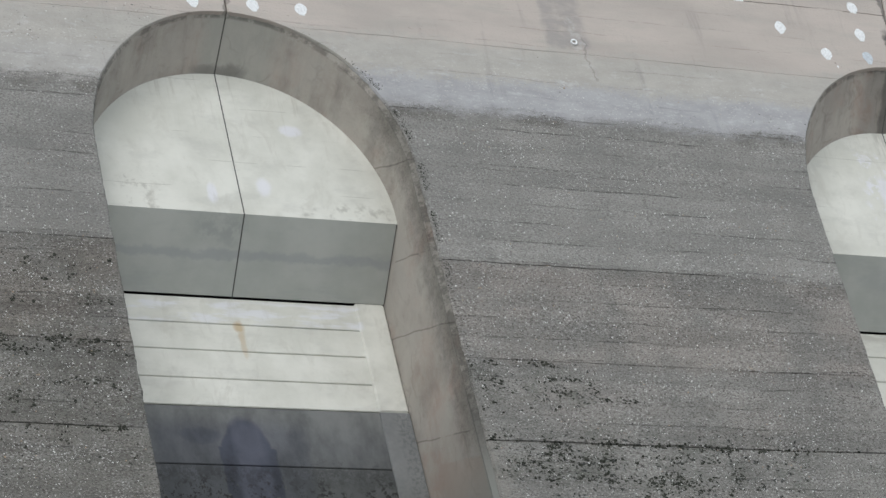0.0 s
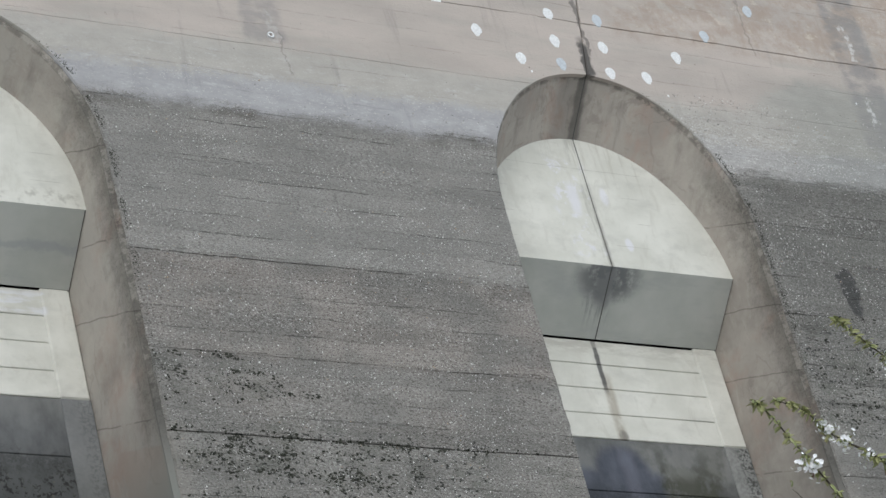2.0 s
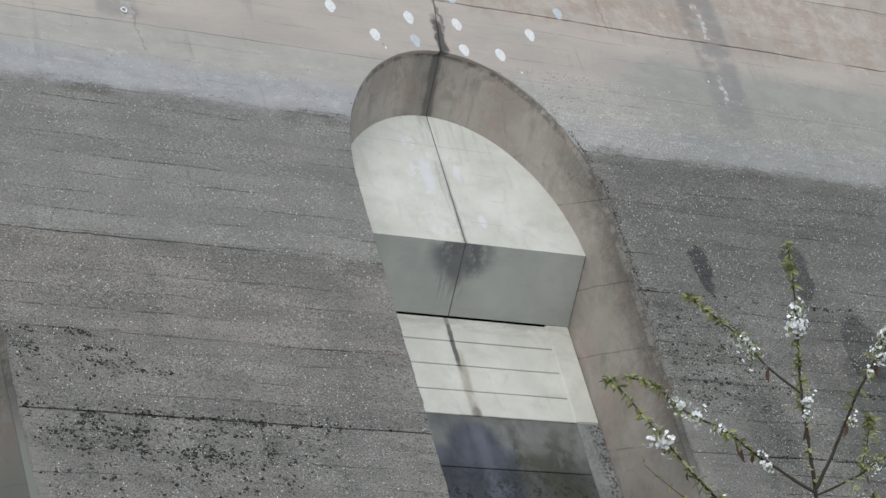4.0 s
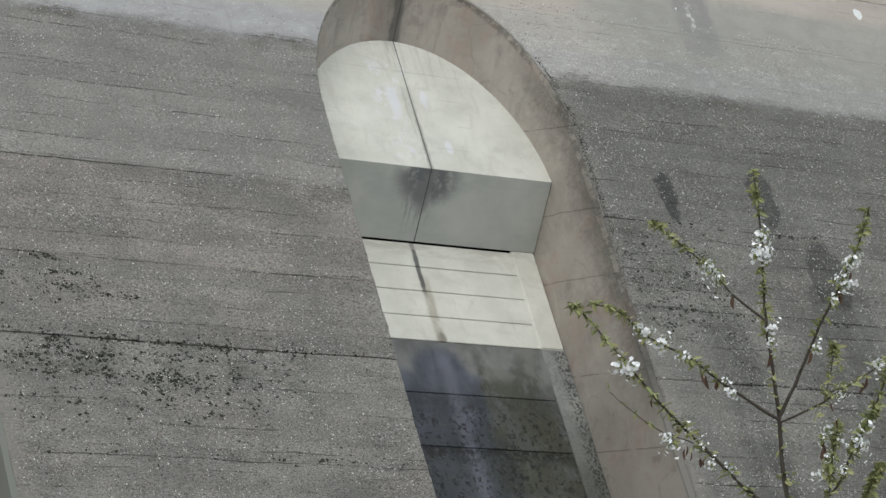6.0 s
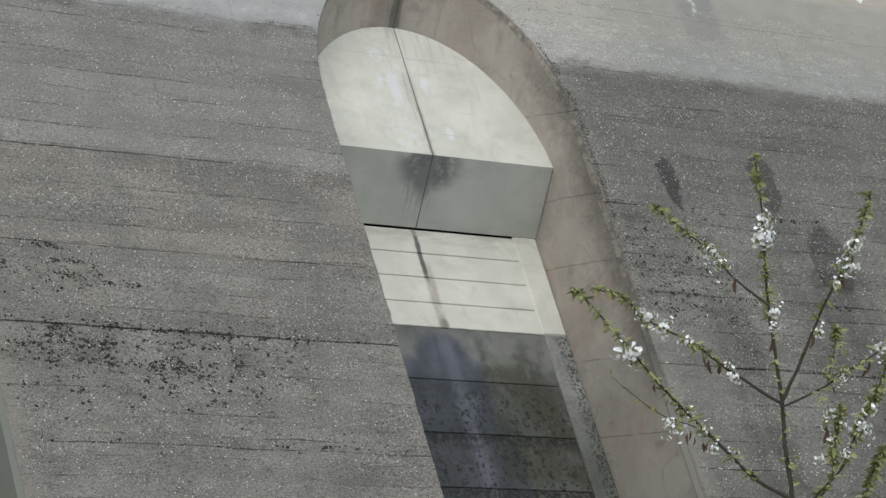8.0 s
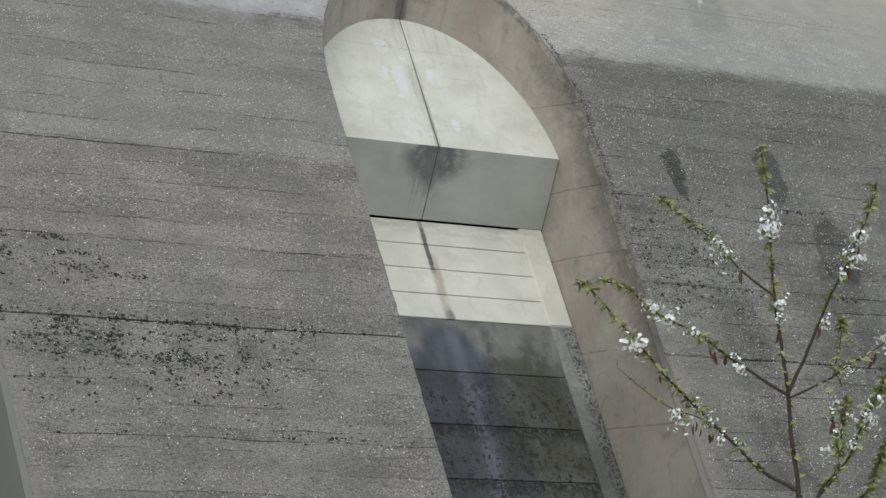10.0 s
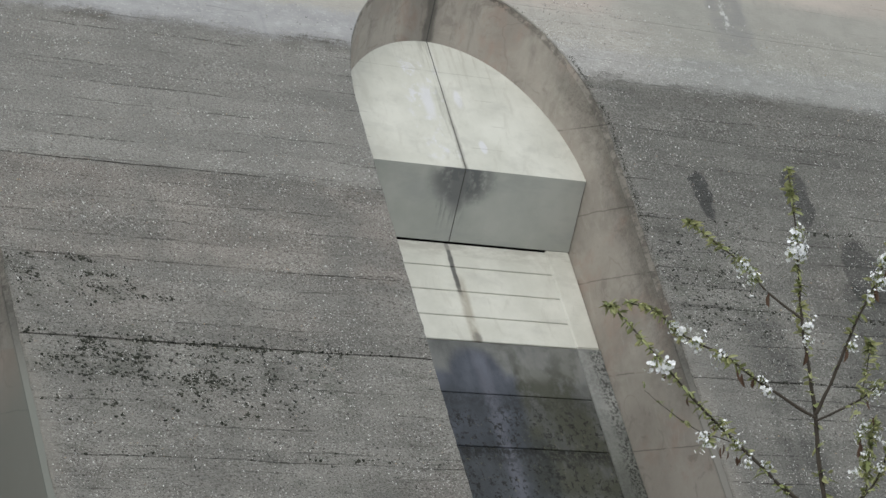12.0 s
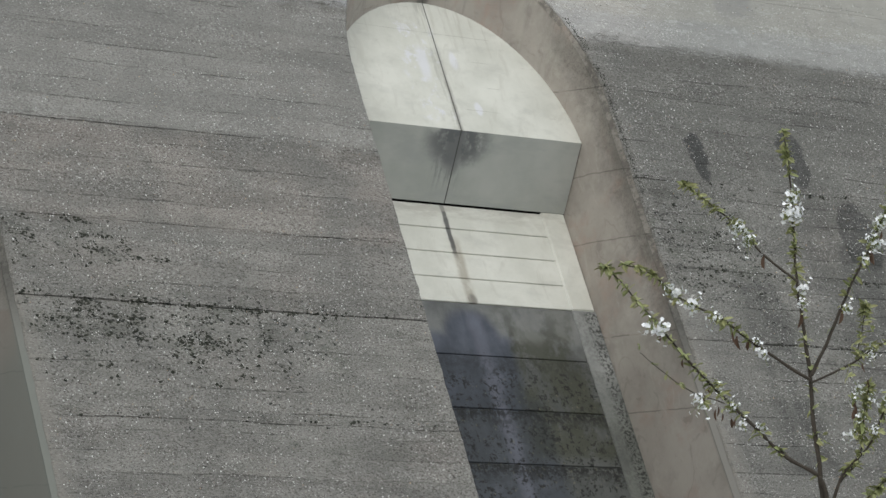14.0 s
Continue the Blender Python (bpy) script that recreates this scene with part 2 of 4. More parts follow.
    below = n.mul(below, n.step(n.noise(1.3, 5, 0.65, n.scaled(1.3, 0.6, 1, 7, 2)), 0.30, 0.58))
    col = n.mix(n.mul(below, 0.75), col, (0.58, 0.59, 0.60), "MULTIPLY")
    # slurry smeared past the recesses' lower edges
    away = n.math("SUBTRACT", n.math("MULTIPLY", n.math("FRACT", n.math("DIVIDE", n.xd, 15.0)), 15.0), 3.1)
    smear = n.mul(n.step(away, 0.60, 0.10), n.step(n.yd, -8.6, -10.4), n.step(n.noise(2.6, 5, 0.7), 0.30, 0.52))
    col = n.mix(n.mul(smear, 0.75), col, (0.235, 0.223, 0.203))
    col = n.mix(n.mul(wet, n.step(n.noise(3.5, 5, 0.7), 0.12, 0.5), 0.95), col, (0.40, 0.41, 0.43), "MULTIPLY")
    # dark growth at the joints above the crowns
    crown = n.most(n.blob(15.08, 0.45, 0.13, 0.55, 0.35), n.mul(n.blob(15.22, 1.4, 0.05, 0.9, 0.3), 0.7), n.mul(n.blob(0.0, 0.9, 0.06, 1.6, 0.3), 0.5))
    col = n.mix(n.mul(crown, 0.85), col, (0.05, 0.05, 0.05))
    height = n.math("ADD", n.math("ADD", n.mul(grain, 0.7), n.mul(n.step(stones, 0.55, 0.1), 0.5)), n.mul(fine, 0.4))
    height = n.math("SUBTRACT", n.math("SUBTRACT", height, n.mul(pits, 1.2)), n.mul(board, 0.8))
    nb = n.bump(n.mul(height, n.math("ADD", n.mul(coarse, 0.75), 0.25)), 0.8, 0.026)
    return n.done(col, nb)


FACE = face_material()


def pale_material():
    """Clean pale concrete of the panels, planks and jambs, with its leaks."""
    n = Net("pale_cast_concrete", 0.85)
    n.bent(0.05, 5.0)
    a = n.noise(0.8, 5, 0.6)
    b = n.noise(1.0, 5, 0.65, n.scaled(1.1, 2.2, 1, 3))
    col = n.mix(n.step(a, 0.3, 0.7), (0.55, 0.548, 0.498), (0.665, 0.66, 0.61))
    col = n.mix(n.mul(n.step(b, 0.48, 0.72), 0.45), col, (0.44, 0.437, 0.405))
    col = n.mix(n.mul(n.step(n.noise(6, 5, 0.7), 0.55, 0.75), 0.25), col, (0.45, 0.44, 0.40))
    # bluish lime blotches and dirty lower edges of the panels
    lime = n.most(n.blob(15.62, -3.55, 0.09, 0.16, 0.4), n.blob(15.35, -2.35, 0.10, 0.22, 0.5), n.blob(14.55, -2.5, 0.14, 0.40, 0.6), n.mul(n.box(14.2, 14.85, -3.8, -1.6, 0.3), n.step(n.noise(4, 5, 0.7), 0.52, 0.64)), n.blob(-0.55, -3.7, 0.10, 0.22, 0.5), n.blob(0.5, -3.5, 0.14, 0.2, 0.6), n.blob(1.3, -2.1, 0.22, 0.12, 0.5))
    col = n.mix(n.mul(lime, 0.6), col, (0.70, 0.70, 0.77))
    smudge = n.mul(n.most(n.box(1.2, 2.9, -4.2, -3.85, 0.2), n.box(-2.2, -1.7, -4.1, -3.5, 0.3), n.mul(n.box(13.9, 14.9, -3.9, -3.3, 0.3), 0.3)), n.step(n.noise(3.5, 5, 0.7), 0.5, 0.66))
    col = n.mix(n.mul(smudge, 0.55), col, (0.30, 0.29, 0.26))
    # the leak from the joint
    drip = n.mul(n.band(n.xd, 14.93, 0.03, 0.05), n.step(n.y, -5.0, -5.3), n.step(n.y, -6.6, -6.2))
    drip2 = n.mul(n.band(n.xd, 14.99, 0.05, 0.12), n.step(n.y, -5.7, -6.4), n.step(n.noise(3, 4), 0.25, 0.5))
    head = n.blob(15.02, -7.50, 0.10, 0.13, 0.5)
    col = n.mix(n.mul(drip2, 0.55), col, (0.26, 0.215, 0.16))
    col = n.mix(n.mul(n.most(drip, n.mul(head, 0.6)), 0.85), col, (0.055, 0.055, 0.058))
    rust = n.most(n.blob(0.02, -5.82, 0.10, 0.12, 0.6), n.mul(n.blob(0.05, -6.1, 0.06, 0.38, 0.6), 0.6))
    col = n.mix(n.mul(rust, 0.7), col, (0.42, 0.26, 0.07))
    bleach = n.mul(n.box(-2.6, 2.5, -5.7, -5.3, 0.1), n.step(n.noise(2, 4, 0.6, n.scaled(0.6, 3, 1)), 0.45, 0.6))
    col = n.mix(n.mul(bleach, 0.6), col, (0.66, 0.67, 0.72))
    top_dirt = n.mul(n.step(n.y, -5.72, -5.3), n.step(n.y, -5.0, -5.2), n.step(n.xd, 13.0, 13.5), n.step(n.noise(2.4, 5, 0.7, n.scaled(0.5, 2, 1)), 0.42, 0.62))
    col = n.mix(n.mul(top_dirt, 0.6), col, (0.36, 0.345, 0.31))
    grime = n.mul(n.band(n.xd, 15.0, 0.015, 0.07), n.step(n.y, -4.3, -4.16), n.step(n.y, -1.2, -3.6))
    grime = n.most(grime, n.mul(n.band(n.xd, 14.85, 0.08, 0.12), n.step(n.noise(1.2, 5, 0.7, n.scaled(5, 0.8, 1)), 0.48, 0.62), n.step(n.y, -4.3, -4.1), 0.5))
    col = n.mix(n.mul(grime, 0.65), col, (0.20, 0.19, 0.165))
    stain = n.noise(1.6, 6, 0.7, n.scaled(1.6, 0.7, 1, 12, 9), 0.8)
    col = n.mix(n.mul(n.step(stain, 0.53, 0.66), 0.35), col, (0.47, 0.455, 0.41))
    shed = n.mul(n.step(n.noise(1.0, 5, 0.7, n.scaled(7, 0.5, 1, 2, 2)), 0.54, 0.66), n.step(n.y, -4.3, -4.1), n.step(n.y, -2.6, -1.2))
    col = n.mix(n.mul(shed, 0.4), col, (0.40, 0.38, 0.33))
    # hairline pour marks
    row = n.math("FRACT", n.math("MULTIPLY", n.math("ADD", n.y, n.math("MULTIPLY", n.noise(0.4, 2), 0.1)), 1.55))
    mark = n.mul(n.band(row, 0.5, 0.006, 0.012), n.step(n.noise(0.9, 3, 0.6, n.scaled(1, 1, 1, 8)), 0.52, 0.62), n.step(n.y, -4.3, -4.1))
    col = n.mix(n.mul(mark, 0.5), col, (0.33, 0.32, 0.29))
    return n.done(col, n.bump(n.noise(12, 5, 0.7), 0.25, 0.01))


PALE = pale_material()


def grey_material():
    """Smooth grey-green concrete of the undercut, sooty where the joint leaks; the base colour holds some of its shade.
    """
    n = Net("shaded_grey_green_concrete", 0.8)
    n.bent(0.10, 3.0)
    a = n.noise(0.8, 5, 0.6)
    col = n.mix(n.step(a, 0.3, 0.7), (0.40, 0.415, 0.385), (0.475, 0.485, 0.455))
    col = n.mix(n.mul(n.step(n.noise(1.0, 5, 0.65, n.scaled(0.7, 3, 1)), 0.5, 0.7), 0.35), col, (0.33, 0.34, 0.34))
    seam = n.mul(n.band(n.yd, -4.66, 0.02, 0.06), n.step(n.x, 8, 7.9))
    col = n.mix(n.mul(seam, 0.4), col, (0.27, 0.28, 0.31))
    soot = n.mul(n.blob(14.97, -4.30, 0.72, 0.32, 0.6), n.step(n.noise(2.6, 5, 0.7), 0.30, 0.55))
    streak = n.mul(n.band(n.xd, 14.85, 0.20, 0.22), n.step(n.noise(1.0, 5, 0.7, n.scaled(9, 0.8, 0.8)), 0.47, 0.60), n.step(n.y, -5.1, -4.6))
    core = n.mul(n.blob(14.92, -4.38, 0.30, 0.36, 0.6), 0.9)
    col = n.mix(n.mul(n.most(soot, n.mul(streak, 0.7), core), 0.8), col, (0.085, 0.088, 0.10))
    faint = n.mul(n.blob(-0.4, -4.35, 0.5, 0.2, 0.6), n.step(n.noise(2.6, 5, 0.7), 0.42, 0.6))
    col = n.mix(n.mul(faint, 0.4), col, (0.24, 0.25, 0.25))
    return n.done(col, n.bump(n.noise(10, 5, 0.7), 0.2, 0.01))


GREY = grey_material()


def reveal_material():
    """Brown-grey concrete of the arch and its sides, with pink stains, cracks and lift joints."""
    n = Net("brown_grey_concrete", 0.85)
    n.bent(0.10, 2.0)
    a = n.noise(0.7, 5, 0.6)
    col = n.mix(n.step(a, 0.3, 0.7), (0.358, 0.324, 0.290), (0.452, 0.416, 0.375))
    pink = n.step(n.noise(0.8, 5, 0.65, n.scaled(1.6, 0.8, 0.8, 3, 5)), 0.50, 0.68)
    col = n.mix(n.mul(pink, 0.85), col, (0.405, 0.315, 0.268))
    run = n.step(n.noise(1.0, 5, 0.65, n.scaled(3.2, 0.45, 0.45, 1, 1)), 0.50, 0.72)
    col = n.mix(n.mul(run, 0.55), col, (0.205, 0.19, 0.168))
    marble = n.noise(1.4, 6, 0.7, n.scaled(1, 0.6, 1.1, 11, 3), 1.2)
    col = n.mix(n.mul(n.step(marble, 0.54, 0.64), n.step(n.noise(0.6, 2, 0.5, n.scaled(1, 1, 1, 2, 14)), 0.42, 0.6), 0.5), col, (0.24, 0.215, 0.19))
    col = n.mix(n.mul(n.step(marble, 0.44, 0.36), 0.35), col, (0.50, 0.465, 0.42))
    col = n.mix(n.mul(n.step(n.noise(9, 5, 0.7), 0.55, 0.75), 0.3), col, (0.22, 0.205, 0.185))
    wash = n.step(n.noise(1.0, 5, 0.65, n.scaled(2.4, 0.5, 0.6, 8, 3)), 0.54, 0.72)
    col = n.mix(n.mul(wash, 0.4), col, (0.50, 0.475, 0.42))
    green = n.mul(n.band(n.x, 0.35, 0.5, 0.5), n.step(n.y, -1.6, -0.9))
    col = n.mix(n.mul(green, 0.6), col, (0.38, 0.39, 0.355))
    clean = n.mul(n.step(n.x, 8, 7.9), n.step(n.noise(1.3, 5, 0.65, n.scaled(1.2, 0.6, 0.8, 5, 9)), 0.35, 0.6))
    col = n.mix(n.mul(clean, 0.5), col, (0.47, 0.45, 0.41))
    black = n.mul(n.most(n.band(n.xd, 14.97, 0.07, 0.14), n.mul(n.band(n.xd, 14.75, 0.25, 0.35), 0.45)), n.step(n.y, -2.4, -1.2))
    black = n.most(black, n.mul(n.blob(0.05, -0.83, 0.50, 0.09, 0.5), 0.6))
    col = n.mix(n.mul(black, 0.75), col, (0.075, 0.073, 0.068))
    # lift joints lie level
    level = n.math("ADD", n.math("MULTIPLY", n.y, 0.889), n.math("MULTIPLY", n.z, 0.458))
    level = n.math("ADD", level, n.math("MULTIPLY", n.math("SUBTRACT", n.noise(1.5, 3), 0.5), 0.10))
    joints = n.most(*[n.band(level, v, 0.006, 0.014) for v in (-3.05, -4.9, -6.35, -8.4, -10.0, -12.0)])
    joints = n.mul(joints, n.step(n.noise(2.2, 4), 0.36, 0.52))
    repair = n.mul(n.step(level, -8.86, -8.92), n.band(n.z, -0.95, 0.72, 0.08), n.step(n.x, 8, 7.9), n.step(n.x, 0.0, 0.1), n.step(n.noise(1.4, 4), 0.25, 0.45))
    col = n.mix(n.mul(repair, 0.7), col, (0.40, 0.335, 0.29))
    vein = n.math("ABSOLUTE", n.math("SUBTRACT", n.noise(0.9, 3, 0.5, n.scaled(1, 0.7, 0.9, 2, 2)), 0.52))
    vein = n.mul(n.step(vein, 0.012, 0.003), n.step(n.noise(0.7, 2, 0.5, n.scaled(1, 1, 1, 6)), 0.5, 0.6))
    col = n.mix(n.mul(n.most(joints, n.mul(vein, 0.35)), 0.48), col, (0.10, 0.09, 0.08))
    # the outer edge is weathered like the face; its rounding's shading is coloured in too
    rim = n.mul(n.step(n.math("ADD", n.z, n.math("MULTIPLY", n.noise(3.2, 6, 0.75), 1.2)), -0.42, 0.52), n.math("ADD", n.mul(n.step(n.y, -1.4, -2.6), 0.85), 0.1))
    col = n.mix(n.mul(n.step(n.z, -0.22, -0.13), n.step(n.yd, -8.0, -9.4)), col, (0.25, 0.24, 0.222))
    rim = n.mul(rim, n.step(n.yd, -11.0, -8.8))
    col = n.mix(n.mul(rim, 0.9), col, (0.44, 0.445, 0.44), "MULTIPLY")
    col = n.mix(n.mul(n.step(n.z, -0.18, -0.13), n.step(n.noise(3.5, 5, 0.75, n.scaled(1, 1, 1, 9, 9)), 0.42, 0.56), n.step(n.yd, -10.0, -8.5), 0.85), col, (0.5, 0.5, 0.5), "MULTIPLY")
    col = n.mix(n.mul(rim, n.step(n.noise(22, 4, 0.7), 0.5, 0.62), 0.5), col, (0.5, 0.5, 0.5), "MULTIPLY")
    # darker towards the bottom, most of all in the first recess
    col = n.mix(n.step(n.yd, -7.5, -10.0), col, (0.80, 0.80, 0.80), "MULTIPLY")
    low_tone = n.mul(n.step(n.yd, -9.4, -11.2), n.step(n.x, 8, 7.9))
    col = n.mix(n.mul(low_tone, 0.8), col, (0.20, 0.212, 0.195))
    return n.done(col, n.bump(n.noise(14, 5, 0.7), 0.3, 0.012))


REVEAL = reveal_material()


def slab_material():
    """Dark concrete of the slabs below the planks, darker further down, with black growth."""
    n = Net("dark_slab_concrete", 0.6)
    n.bent(0.10, 2.4)
    a = n.noise(1.1, 5, 0.65, n.scaled(1.4, 0.8, 1))
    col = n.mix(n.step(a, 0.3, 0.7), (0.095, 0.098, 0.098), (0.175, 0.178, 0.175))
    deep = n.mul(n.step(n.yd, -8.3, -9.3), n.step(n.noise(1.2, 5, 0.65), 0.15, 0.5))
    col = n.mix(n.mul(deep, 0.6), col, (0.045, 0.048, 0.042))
    moss = n.mul(n.box(15.6, 17.6, -11, -7.7, 0.4), n.step(n.noise(1.6, 5, 0.7, n.scaled(1, 0.7, 1, 4)), 0.38, 0.56), n.math("SUBTRACT", 1.0, n.mul(n.step(n.yd, -8.5, -7.9), 0.5)))
    col = n.mix(n.mul(moss, 0.8), col, (0.05, 0.052, 0.036))
    pale = n.mul(n.box(15.2, 17.4, -8.3, -7.5, 0.3), n.step(n.noise(2, 4), 0.4, 0.6))
    col = n.mix(n.mul(pale, 0.4), col, (0.24, 0.24, 0.23))
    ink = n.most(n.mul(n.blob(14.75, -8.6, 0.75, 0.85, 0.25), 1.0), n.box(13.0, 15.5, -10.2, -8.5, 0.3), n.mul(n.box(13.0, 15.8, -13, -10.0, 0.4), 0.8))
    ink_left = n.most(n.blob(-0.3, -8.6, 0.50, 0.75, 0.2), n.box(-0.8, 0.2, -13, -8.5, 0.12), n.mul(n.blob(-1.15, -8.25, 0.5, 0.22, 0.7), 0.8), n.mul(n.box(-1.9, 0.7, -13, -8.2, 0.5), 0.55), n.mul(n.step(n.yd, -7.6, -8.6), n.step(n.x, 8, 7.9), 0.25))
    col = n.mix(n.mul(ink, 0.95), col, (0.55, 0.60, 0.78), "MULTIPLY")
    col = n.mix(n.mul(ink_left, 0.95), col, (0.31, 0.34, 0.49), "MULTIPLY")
    vein = n.mul(n.most(n.band(n.math("ADD", n.xd, n.math("MULTIPLY", n.y, 0.02)), 14.72, 0.03, 0.26), n.mul(n.band(n.xd, -0.25, 0.2, 0.2), 0.55)), n.step(n.y, -7.7, -8.1), n.step(n.noise(1.5, 4), 0.2, 0.5))
    col = n.mix(n.mul(vein, 0.42), col, (0.17, 0.175, 0.22))
    spots = n.mul(n.step(n.noise(10, 4, 0.75, n.scaled(1, 0.85, 1, 3, 5)), 0.54, 0.575), n.step(n.yd, -8.4, -9.6), n.step(n.noise(1.6, 4), 0.3, 0.52))
    ledge = n.math("FRACT", n.math("DIVIDE", n.math("ADD", n.math("MULTIPLY", n.y, -1.0), -7.60), 1.25))
    under = n.mul(n.step(n.math("ADD", ledge, n.math("MULTIPLY", n.noise(4, 4, 0.7), 0.4)), 0.60, 0.22), n.step(n.noise(13, 4, 0.75, n.scaled(1, 0.8, 1, 8, 2)), 0.44, 0.52), n.step(n.yd, -8.2, -10.0))
    col = n.mix(n.mul(n.most(spots, under), 0.92), col, (0.012, 0.012, 0.011))
    lichen = n.mul(n.step(n.noise(9, 5, 0.75, n.scaled(1, 1, 1, 17, 5)), 0.60, 0.68), n.step(n.yd, -9.0, -9.8))
    col = n.mix(n.mul(lichen, 0.5), col, (0.17, 0.16, 0.10))
    return n.done(col, n.bump(n.noise(14, 5, 0.7), 0.35, 0.012))


def jamb_material():
    """Grey concrete of the lower jambs, speckled black."""
    n = Net("speckled_grey_concrete", 0.8)
    col = n.mix(n.step(n.noise(1.2, 5, 0.6), 0.3, 0.7), (0.20, 0.205, 0.20), (0.30, 0.305, 0.295))
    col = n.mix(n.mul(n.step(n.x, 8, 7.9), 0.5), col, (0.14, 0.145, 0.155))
    spots = n.mul(n.step(n.noise(15, 5, 0.75), 0.47, 0.56), n.step(n.noise(1.8, 4), 0.25, 0.5), n.math("ADD", n.mul(n.step(n.math("FRACT", n.math("DIVIDE", n.x, 15.0)), 0.178, 0.192), 0.75), 0.25))
    spots = n.mul(spots, n.math("ADD", n.mul(n.step(n.x, 7.9, 8), 0.65), 0.35))
    col = n.mix(n.mul(spots, 0.85), col, (0.03, 0.03, 0.028))
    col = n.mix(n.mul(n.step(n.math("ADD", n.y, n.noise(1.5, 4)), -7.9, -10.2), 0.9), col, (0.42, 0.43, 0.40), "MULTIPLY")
    return n.done(col, n.bump(n.noise(14, 5, 0.7), 0.35, 0.012))


JAMB = jamb_material()
DARK_SLAB = slab_material()


def stone_material():
    """Washed-out aggregate: mostly grey pebbles, some of white quartz, a few rusty."""
    n = Net("bare_pebbles", 0.6)
    pick = n.t.nodes.new("ShaderNodeNewGeometry").outputs["Random Per Island"]
    col = n.mix(n.step(pick, 0.0, 0.62, False), (0.20, 0.195, 0.185), (0.40, 0.39, 0.37))
    col = n.mix(n.step(pick, 0.62, 0.64), col, (0.50, 0.49, 0.475))
    col = n.mix(n.step(pick, 0.84, 0.86), col, (0.66, 0.655, 0.64))
    col = n.mix(n.step(pick, 0.975, 0.978), col, (0.36, 0.27, 0.19))
    return n.done(col, n.bump(n.noise(60, 3), 0.3, 0.004))


def growth_material():
    """Black-green moss and algae in the hollows."""
    n = Net("black_moss", 0.95)
    pick = n.t.nodes.new("ShaderNodeNewGeometry").outputs["Random Per Island"]
    col = n.mix(pick, (0.016, 0.018, 0.014), (0.045, 0.047, 0.038))
    return n.done(n.mix(n.mul(n.step(n.noise(40, 3), 0.5, 0.7), 0.5), col, (0.075, 0.078, 0.055)))


STONE = stone_material()
MOSS = growth_material()
PATCH = plain("white_mortar", (0.72, 0.73, 0.74), 0.8)
FILLER = plain("joint_filler", (0.085, 0.083, 0.078), 0.9)
DARK = plain("gap_shade", (0.03, 0.03, 0.03), 0.9)
BARK = plain("cherry_bark", (0.052, 0.043, 0.034), 0.75)
FADED = plain("faded_mortar", (0.50, 0.54, 0.58), 0.85)
GRAVEL = plain("pale_gravel", (0.30, 0.29, 0.27), 0.95)


def leaf_material():
    """Young leaves, from yellow-green to bronze, each a little different."""
    n = Net("young_leaf", 0.55)
    col = n.mix(n.rand(), (0.20, 0.23, 0.095), (0.33, 0.34, 0.17))
    col = n.mix(n.mul(n.step(n.noise(3, 2), 0.55, 0.7), 0.5), col, (0.25, 0.17, 0.07))
    return n.done(col)


LEAF = leaf_material()
PETAL = plain("white_petal", (0.86, 0.87, 0.90), 0.6)
BROWN = plain("withered_leaf", (0.082, 0.050, 0.034), 0.8)
STEM = plain("flower_stalk", (0.16, 0.20, 0.06), 0.7)

# ---------------------------------------------------------------- helpers for meshes
SLOPE = radians(27.27)
# the wall's own frame: x along it, y up its slope, z out of it
WALL = Matrix.Translation((0, 0, LIFT)) @ Matrix(((1, 0, 0, 0), (0, math.sin(SLOPE), -math.cos(SLOPE), 0), (0, math.cos(SLOPE), math.sin(SLOPE), 0), (0, 0, 0, 1)))


def part(name, bm, material, parent, label=""):
    me = bpy.data.meshes.new(name)
    bm.to_mesh(me)
    bm.free()
    me.materials.append(material)
    ob = new(name, me)
    if parent:
        ob.parent = parent
    if label:
        ob["label"] = label
    return ob


def thing(name, m, label, category, group="", kind=""):
    return tagged(_place(new(name), m), label, category, group, kind)


def _place(ob, m):
    ob.matrix_world = m
    return ob


def sheet(bm, rows):
    """A grid of quads through rows of points."""
    vs = [[bm.verts.new(p) for p in r] for r in rows]
    for a, b in zip(vs, vs[1:]):
        for i in range(len(a) - 1):
            bm.faces.new((a[i], a[i + 1], b[i + 1], b[i]))
    return vs


def slab(bm, x0, x1, y0, y1, z0, z1, bevel=0.015):
    """A box with softened edges."""
    r = bmesh.ops.create_cube(bm, size=1, matrix=Matrix.Translation(((x0 + x1) / 2, (y0 + y1) / 2, (z0 + z1) / 2)) @ Matrix.Diagonal((x1 - x0, y1 - y0, z1 - z0, 1)))
    if bevel:
        es = list({e for v in r["verts"] for e in v.link_edges})
        bmesh.ops.bevel(bm, geom=es, offset=bevel, segments=1, affect="EDGES")


# ---------------------------------------------------------------- the recesses' outlines
HALF = 3.10                       # half the clear width
P_Y, P_Z = 0.848, -1.10           # the upper panel lies this far down and in
Q_Y, Q_Z = 1.850, -2.32           # and the planks and slabs here
FOOT = 17.8                       # where the slope meets the ground
# joint x, crown of the outer edge, its rise, crown of the inner edge, its rise
NICHES = [(0.0, 0.22, 3.45, 0.0, 3.15), (15.0, 0.0, 3.75, 0.04, 3.65), (30.6, 0.0, 3.75, 0.04, 3.65)]


def half_width(s, crown, rise, w):
    if s <= crown:
        return 0.0
    u = 1 - (s - crown) / rise
    return w if u <= 0 else w * math.sqrt(max(0.0, 1 - u * u))


# ---------------------------------------------------------------- ground and dam body
bm = bmesh.new()
